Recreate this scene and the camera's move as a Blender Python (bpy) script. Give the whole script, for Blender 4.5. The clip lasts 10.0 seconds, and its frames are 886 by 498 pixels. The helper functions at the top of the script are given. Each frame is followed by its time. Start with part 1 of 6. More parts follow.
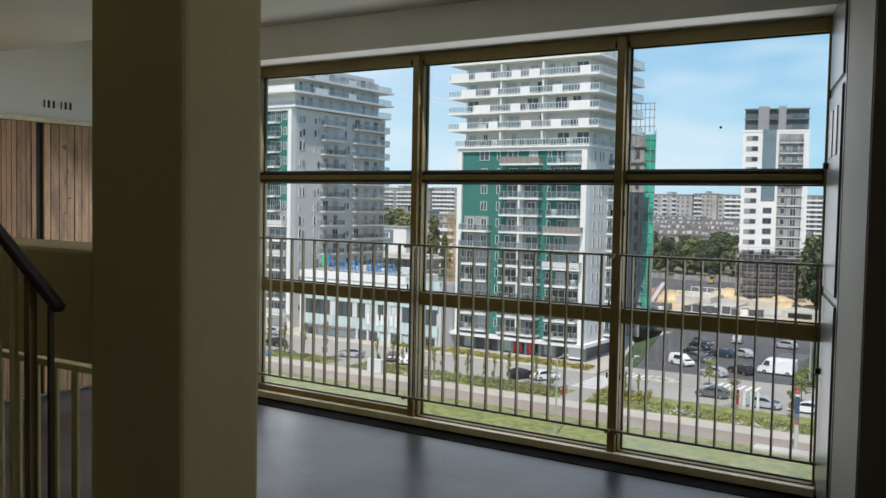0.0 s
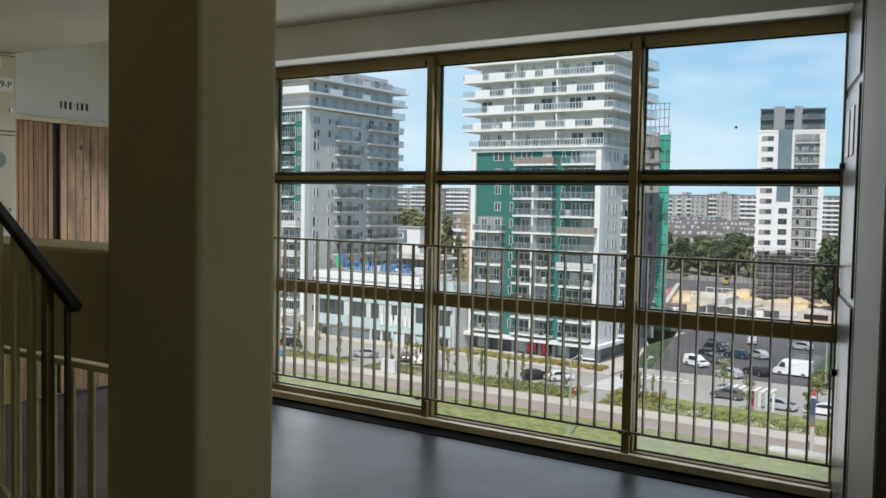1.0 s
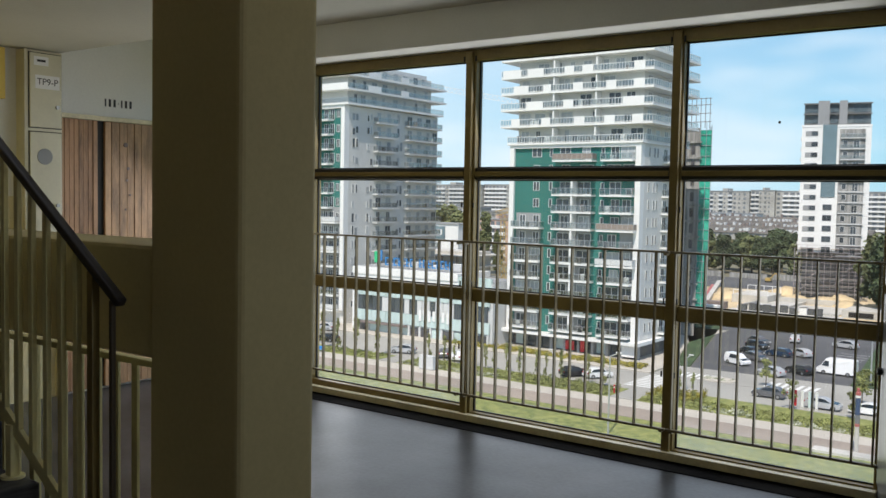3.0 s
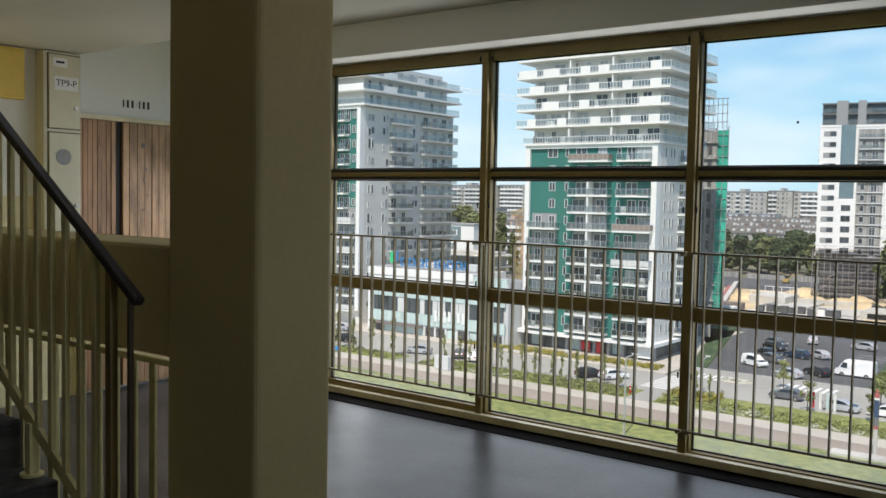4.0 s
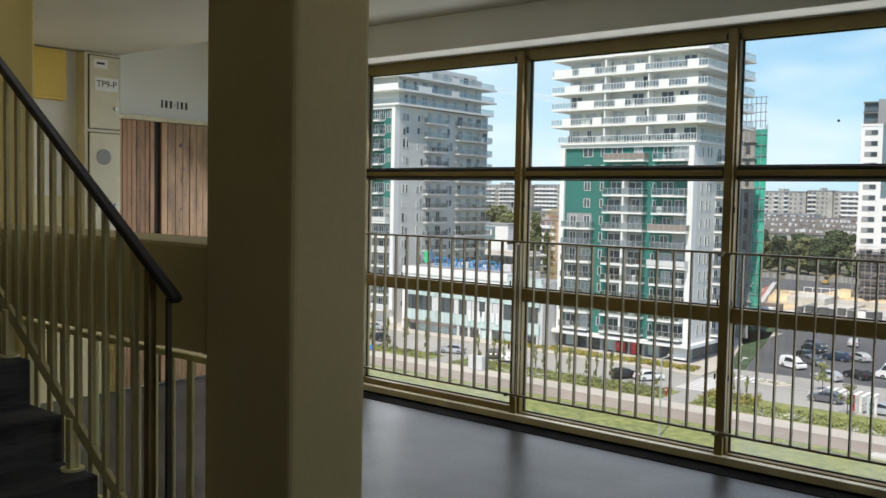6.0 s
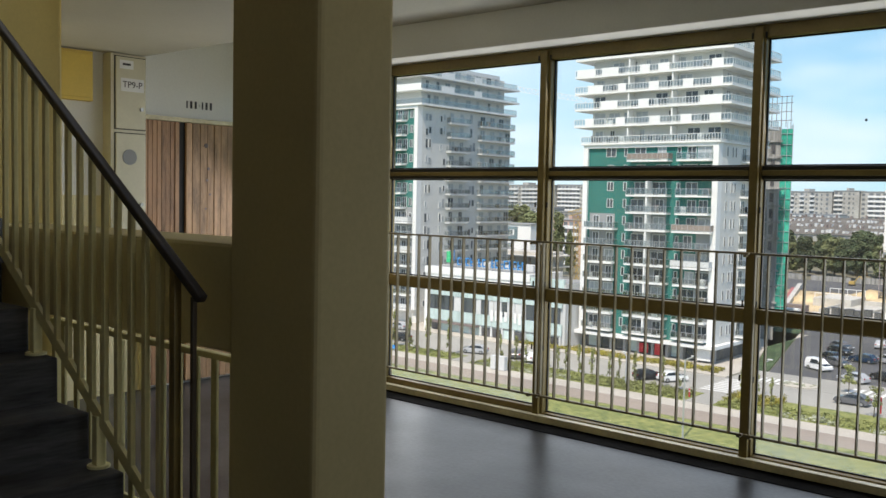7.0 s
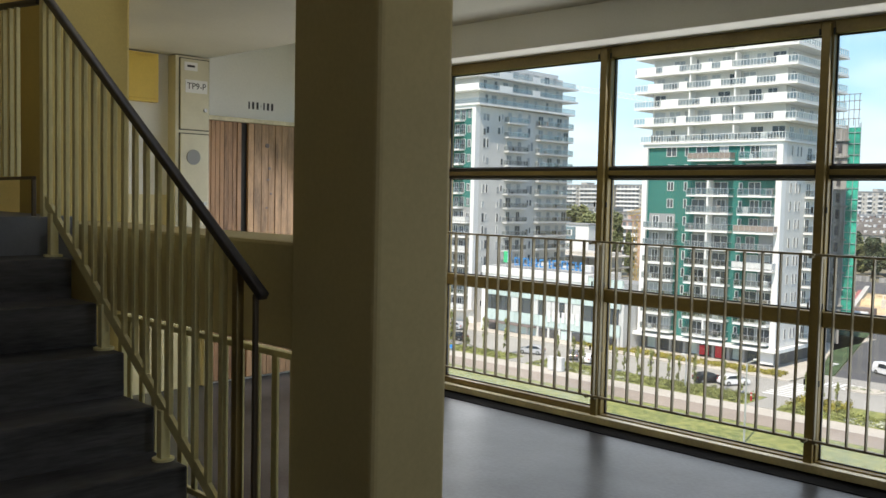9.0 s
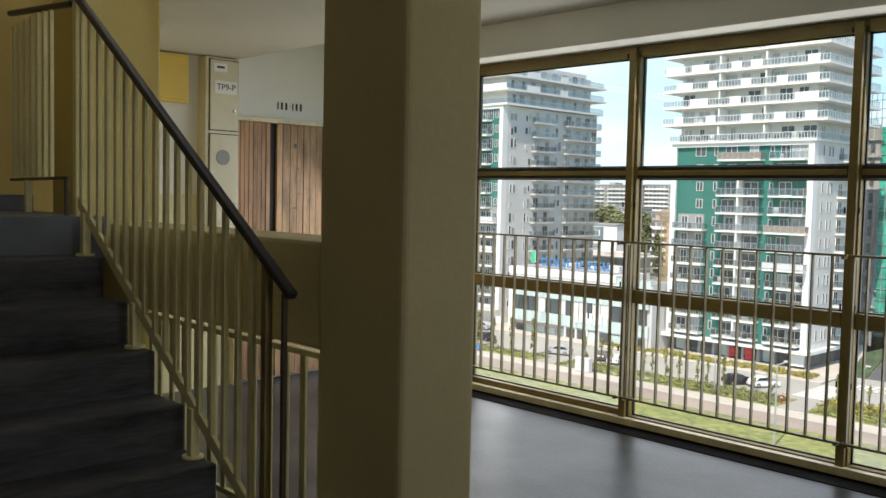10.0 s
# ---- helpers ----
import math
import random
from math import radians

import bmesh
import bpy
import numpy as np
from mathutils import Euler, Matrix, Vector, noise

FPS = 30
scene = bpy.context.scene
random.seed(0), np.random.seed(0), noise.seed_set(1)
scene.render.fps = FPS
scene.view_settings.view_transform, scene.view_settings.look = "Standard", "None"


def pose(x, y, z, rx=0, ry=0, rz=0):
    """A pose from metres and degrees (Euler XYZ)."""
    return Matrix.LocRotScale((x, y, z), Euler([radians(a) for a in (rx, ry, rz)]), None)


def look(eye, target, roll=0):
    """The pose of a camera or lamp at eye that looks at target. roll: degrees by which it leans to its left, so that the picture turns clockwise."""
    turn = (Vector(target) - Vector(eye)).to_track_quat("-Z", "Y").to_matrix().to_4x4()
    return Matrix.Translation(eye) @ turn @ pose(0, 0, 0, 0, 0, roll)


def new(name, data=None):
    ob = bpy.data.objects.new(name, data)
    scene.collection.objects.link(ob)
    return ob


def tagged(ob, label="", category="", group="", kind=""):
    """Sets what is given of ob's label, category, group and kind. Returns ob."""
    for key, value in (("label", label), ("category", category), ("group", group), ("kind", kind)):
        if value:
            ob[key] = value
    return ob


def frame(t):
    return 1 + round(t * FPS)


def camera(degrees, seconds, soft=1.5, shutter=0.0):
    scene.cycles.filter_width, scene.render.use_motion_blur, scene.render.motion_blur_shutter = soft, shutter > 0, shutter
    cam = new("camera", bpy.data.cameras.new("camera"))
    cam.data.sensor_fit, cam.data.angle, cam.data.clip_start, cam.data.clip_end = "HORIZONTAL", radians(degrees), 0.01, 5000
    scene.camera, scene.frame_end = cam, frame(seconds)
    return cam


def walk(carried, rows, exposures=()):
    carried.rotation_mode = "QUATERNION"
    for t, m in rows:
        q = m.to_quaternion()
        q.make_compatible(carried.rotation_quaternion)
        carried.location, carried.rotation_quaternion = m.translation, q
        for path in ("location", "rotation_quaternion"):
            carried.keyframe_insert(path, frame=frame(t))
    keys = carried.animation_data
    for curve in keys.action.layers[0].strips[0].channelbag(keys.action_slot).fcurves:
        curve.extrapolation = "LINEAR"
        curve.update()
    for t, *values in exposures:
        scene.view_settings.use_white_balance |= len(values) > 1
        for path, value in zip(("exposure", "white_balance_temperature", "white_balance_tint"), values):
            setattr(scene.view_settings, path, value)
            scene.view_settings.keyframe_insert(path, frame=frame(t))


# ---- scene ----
cam = camera(52.0, 10.0)
# seconds, eye, target, roll
PATH = [
    (0, (0.000, 0.000, 1.330), (-5.484, 8.347, 0.833), 1.10),
    (0.5, (-0.000, -0.000, 1.330), (-5.511, 8.329, 0.835), 1.09),
    (1, (-0.001, -0.001, 1.330), (-5.611, 8.262, 0.835), 1.10),
    (1.5, (-0.001, -0.002, 1.329), (-5.740, 8.172, 0.820), 1.08),
    (2, (-0.002, -0.003, 1.329), (-5.825, 8.110, 0.795), 1.06),
    (2.5, (-0.002, -0.003, 1.329), (-5.887, 8.064, 0.786), 1.06),
    (4, (-0.003, -0.005, 1.328), (-6.090, 7.911, 0.787), 1.10),
    (4.5, (-0.004, -0.005, 1.328), (-6.157, 7.859, 0.782), 1.08),
    (5, (-0.004, -0.006, 1.327), (-6.231, 7.800, 0.778), 1.11),
    (5.5, (-0.004, -0.006, 1.327), (-6.304, 7.741, 0.776), 1.13),
    (7, (-0.006, -0.008, 1.326), (-6.573, 7.512, 0.770), 1.17),
    (7.5, (-0.007, -0.009, 1.326), (-6.682, 7.415, 0.766), 1.20),
    (8, (-0.007, -0.010, 1.325), (-6.807, 7.301, 0.765), 1.24),
    (8.5, (-0.008, -0.011, 1.325), (-6.920, 7.193, 0.759), 1.25),
    (9, (-0.009, -0.012, 1.324), (-7.036, 7.080, 0.753), 1.24),
    (9.5, (-0.009, -0.013, 1.324), (-7.142, 6.972, 0.748), 1.25),
    (10, (-0.010, -0.014, 1.324), (-7.246, 6.864, 0.747), 1.26),
]
# seconds, stops, kelvin, tint
EXPOSURES = [(0, 0.25, 6500, 15), (2.5, 0.35, 6600, 15), (5.5, 0.45, 6700, 15), (7.0, 0.5, 6750, 15), (8.5, 0.65, 6850, 15), (10.0, 0.8, 6950, 15)]
walk(cam, [(t, look(eye, target, roll)) for t, eye, target, roll in PATH], EXPOSURES)

# ---- world and sun ----
SUN_TO = Vector((0.17, -0.62, 0.95)).normalized()
world = bpy.data.worlds.new("world")
scene.world = world
world.use_nodes = True
wn, wl = world.node_tree.nodes, world.node_tree.links
wn.clear()
w_out = wn.new("ShaderNodeOutputWorld")
w_bg = wn.new("ShaderNodeBackground")
w_sky = wn.new("ShaderNodeTexSky")
w_sky.sky_type = 'NISHITA'
w_sky.sun_disc = False
w_sky.sun_elevation = math.asin(SUN_TO.z)
w_sky.sun_rotation = math.atan2(SUN_TO.x, SUN_TO.y)
w_sky.air_density = 1.0
w_sky.dust_density = 0.0
w_sky.ozone_density = 2.5
w_co = wn.new("ShaderNodeTexCoord")
w_map = wn.new("ShaderNodeMapping")
w_map.inputs["Scale"].default_value = (1.6, 1.6, 6.0)
w_noise = wn.new("ShaderNodeTexNoise")
w_noise.inputs["Scale"].default_value = 1.7
w_noise.inputs["Detail"].default_value = 3.0
w_noise.inputs["Roughness"].default_value = 0.55
w_ramp = wn.new("ShaderNodeValToRGB")
w_ramp.color_ramp.elements[0].position = 0.53
w_ramp.color_ramp.elements[0].color = (0, 0, 0, 1)
w_ramp.color_ramp.elements[1].position = 0.78
w_ramp.color_ramp.elements[1].color = (0.8, 0.8, 0.8, 1)
w_mix = wn.new("ShaderNodeMix")
w_mix.data_type = 'RGBA'
w_mix.inputs["B"].default_value = (11.0, 11.3, 11.6, 1)
wl.new(w_co.outputs["Generated"], w_map.inputs["Vector"])
wl.new(w_map.outputs["Vector"], w_noise.inputs["Vector"])
wl.new(w_noise.outputs["Fac"], w_ramp.inputs["Fac"])
wl.new(w_ramp.outputs["Color"], w_mix.inputs["Factor"])
w_tint = wn.new("ShaderNodeMix")
w_tint.data_type, w_tint.blend_type = 'RGBA', 'MULTIPLY'
w_tint.inputs["Factor"].default_value = 1.0
w_tint.inputs["B"].default_value = (1.02, 1.2, 1.3, 1)
wl.new(w_sky.outputs["Color"], w_tint.inputs["A"])
wl.new(w_tint.outputs["Result"], w_mix.inputs["A"])
w_sep, w_low, w_haze = wn.new("ShaderNodeSeparateXYZ"), wn.new("ShaderNodeMapRange"), wn.new("ShaderNodeMix")
w_haze.data_type = 'RGBA'
w_haze.inputs["B"].default_value = (3.3, 6.6, 8.6, 1)
w_low.inputs["From Min"].default_value, w_low.inputs["From Max"].default_value = 0.0, 0.5
w_low.inputs["To Min"].default_value, w_low.inputs["To Max"].default_value = 0.85, 0.0
wl.new(w_co.outputs["Generated"], w_sep.inputs[0])
wl.new(w_sep.outputs["Z"], w_low.inputs["Value"])
wl.new(w_low.outputs["Result"], w_haze.inputs["Factor"])
wl.new(w_mix.outputs["Result"], w_haze.inputs["A"])
w_west, w_veil, w_thin = wn.new("ShaderNodeMapRange"), wn.new("ShaderNodeMix"), wn.new("ShaderNodeMath")
w_west.inputs["From Min"].default_value, w_west.inputs["From Max"].default_value = -0.30, -0.60
w_west.inputs["To Min"].default_value, w_west.inputs["To Max"].default_value = 0.0, 0.85
w_thin.operation = 'MULTIPLY'
w_veil.data_type = 'RGBA'
w_veil.inputs["B"].default_value = (8.6, 9.6, 10.3, 1)
wl.new(w_sep.outputs["X"], w_west.inputs["Value"])
wl.new(w_west.outputs["Result"], w_thin.inputs[0])
wl.new(w_noise.outputs["Fac"], w_thin.inputs[1])
w_streak, w_sum = wn.new("ShaderNodeMapRange"), wn.new("ShaderNodeMath")
w_streak.inputs["From Min"].default_value, w_streak.inputs["From Max"].default_value = 0.50, 0.72
w_streak.inputs["To Min"].default_value, w_streak.inputs["To Max"].default_value = 0.0, 0.5
w_sum.operation, w_sum.use_clamp = 'ADD', True
wl.new(w_noise.outputs["Fac"], w_streak.inputs["Value"])
wl.new(w_streak.outputs["Result"], w_sum.inputs[0])
wl.new(w_thin.outputs[0], w_sum.inputs[1])
wl.new(w_sum.outputs[0], w_veil.inputs["Factor"])
wl.new(w_haze.outputs["Result"], w_veil.inputs["A"])
wl.new(w_veil.outputs["Result"], w_bg.inputs["Color"])
w_bg.inputs["Strength"].default_value = 0.09
wl.new(w_bg.outputs["Background"], w_out.inputs["Surface"])

sun_data = bpy.data.lights.new("sun", 'SUN')
sun_data.energy = 3.8
sun_data.angle = radians(0.5)
sun_data.color = (1.0, 0.93, 0.82)
sun = new("sun", sun_data)
sun.matrix_world = look(SUN_TO * 300, (0, 0, 0))


def opening_light(name, at, target, wide, high, watts):
    """An area lamp at an opening: the sky's light, and fill at the added openings."""
    d = bpy.data.lights.new(name, 'AREA')
    d.shape, d.size, d.size_y, d.energy, d.color = 'RECTANGLE', wide, high, watts, (0.93, 0.97, 1.0)
    ob = new(name, d)
    ob.matrix_world = look(at, target)


opening_light("window_daylight", (-2.65, 4.56, 1.15), (-2.65, 0, 0.4), 3.5, 2.1, 22)
# Fill lamp at an unseen east opening, added to brighten pillar and stair.
opening_light("east_fill_light", (3.7, 1.0, 1.55), (-3.0, 1.4, 0.9), 1.0, 1.2, 12)
# Fill lamp added above the stair to brighten treads; no window is known there.
opening_light("upper_fill_light", (-3.2, 1.74, 3.95), (-3.2, 0.5, 0.6), 1.8, 1.3, 4.2)
# Fill for the side hall, through the fourth bay added out of view.
opening_light("hall_fill_light", (-4.97, 4.56, 0.95), (-4.5, 2.6, -0.9), 0.85, 1.7, 13)


# ---- materials ----
def mat(name, colour, rough=0.7, metal=0.0, grain=0.12, scale=6.0, fine=60.0, bump=0.0, shade2=None, pieces=0.0, stretch=None, spec=0.5):
    """A painted or mineral surface: colour varied at two scales, with fine relief."""
    m = bpy.data.materials.new(name)
    m.use_nodes = True
    n, l = m.node_tree.nodes, m.node_tree.links
    b = n["Principled BSDF"]
    b.inputs["Roughness"].default_value = rough
    b.inputs["Metallic"].default_value = metal
    b.inputs["Specular IOR Level"].default_value = spec
    co = n.new("ShaderNodeTexCoord")
    src = co.outputs["Object"]
    if stretch:
        mp = n.new("ShaderNodeMapping")
        mp.inputs["Scale"].default_value = stretch
        l.new(src, mp.inputs["Vector"])
        src = mp.outputs["Vector"]
    big, small = n.new("ShaderNodeTexNoise"), n.new("ShaderNodeTexNoise")
    big.inputs["Scale"].default_value, small.inputs["Scale"].default_value = scale, fine
    big.inputs["Detail"].default_value, small.inputs["Detail"].default_value = 4.0, 3.0
    l.new(src, big.inputs["Vector"])
    l.new(src, small.inputs["Vector"])
    add = n.new("ShaderNodeMath")
    add.operation = 'MULTIPLY_ADD'
    add.inputs[1].default_value = 0.4
    l.new(small.outputs["Fac"], add.inputs[0])
    l.new(big.outputs["Fac"], add.inputs[2])
    value = add.outputs[0]
    if pieces:
        info = n.new("ShaderNodeObjectInfo")
        p = n.new("ShaderNodeMath")
        p.operation = 'MULTIPLY_ADD'
        p.inputs[1].default_value = pieces
        l.new(info.outputs["Random"], p.inputs[0])
        l.new(value, p.inputs[2])
        value = p.outputs[0]
    ramp = n.new("ShaderNodeValToRGB")
    dark = shade2 or tuple(c * (1 - 2 * grain) for c in colour)
    light = tuple(min(1, c * (1 + grain)) for c in colour)
    ramp.color_ramp.elements[0].position, ramp.color_ramp.elements[1].position = 0.45, 0.95 + pieces * 0.7
    ramp.color_ramp.elements[0].color, ramp.color_ramp.elements[1].color = (*dark, 1), (*light, 1)
    l.new(value, ramp.inputs["Fac"])
    l.new(ramp.outputs["Color"], b.inputs["Base Color"])
    if bump:
        bp = n.new("ShaderNodeBump")
        bp.inputs["Strength"].default_value = bump
        bp.inputs["Distance"].default_value = 0.01
        l.new(small.outputs["Fac"], bp.inputs["Height"])
        l.new(bp.outputs["Normal"], b.inputs["Normal"])
    return m


def glass(name, tint=(1, 1, 1), mixed=0.06):
    """A thin clear pane: see-through with a faint mirror on it."""
    m = bpy.data.materials.new(name)
    m.use_nodes = True
    n, l = m.node_tree.nodes, m.node_tree.links
    n.clear()
    out, mix = n.new("ShaderNodeOutputMaterial"), n.new("ShaderNodeMixShader")
    tr, gl = n.new("ShaderNodeBsdfTransparent"), n.new("ShaderNodeBsdfGlossy")
    tr.inputs["Color"].default_value = (*tint, 1)
    gl.inputs["Roughness"].default_value = 0.02
    mix.inputs["Fac"].default_value = mixed
    l.new(tr.outputs["BSDF"], mix.inputs[1])
    l.new(gl.outputs["BSDF"], mix.inputs[2])
    l.new(mix.outputs["Shader"], out.inputs["Surface"])
    return m


def dust_haze_glass(name, haze_veil=0.012, most=0.26):
    """Clear glass with a film of dust that thickens towards its foot, and an even veil painted in for outdoor haze."""
    m = glass(name, (0.97, 0.985, 0.98), 0.035)
    n, l = m.node_tree.nodes, m.node_tree.links
    out = next(k for k in n if k.type == 'OUTPUT_MATERIAL')
    clear = out.inputs["Surface"].links[0].from_socket
    film, mix, co, sep = n.new("ShaderNodeBsdfTranslucent"), n.new("ShaderNodeMixShader"), n.new("ShaderNodeTexCoord"), n.new("ShaderNodeSeparateXYZ")
    film.inputs["Color"].default_value = (0.75, 0.76, 0.72, 1)
    rng_, nz, mul = n.new("ShaderNodeMapRange"), n.new("ShaderNodeTexNoise"), n.new("ShaderNodeMath")
    rng_.inputs["From Min"].default_value, rng_.inputs["From Max"].default_value = 0.24, 0.06
    rng_.inputs["To Min"].default_value, rng_.inputs["To Max"].default_value = haze_veil, most
    nz.inputs["Scale"].default_value, nz.inputs["Detail"].default_value = 5.0, 5.0
    mul.operation = 'MULTIPLY'
    l.new(co.outputs["Object"], sep.inputs[0])
    l.new(co.outputs["Object"], nz.inputs["Vector"])
    l.new(sep.outputs["Z"], rng_.inputs["Value"])
    l.new(rng_.outputs["Result"], mul.inputs[0])
    l.new(nz.outputs["Fac"], mul.inputs[1])
    l.new(mul.outputs[0], mix.inputs["Fac"])
    l.new(clear, mix.inputs[1])
    l.new(film.outputs["BSDF"], mix.inputs[2])
    l.new(mix.outputs["Shader"], out.inputs["Surface"])
    return m


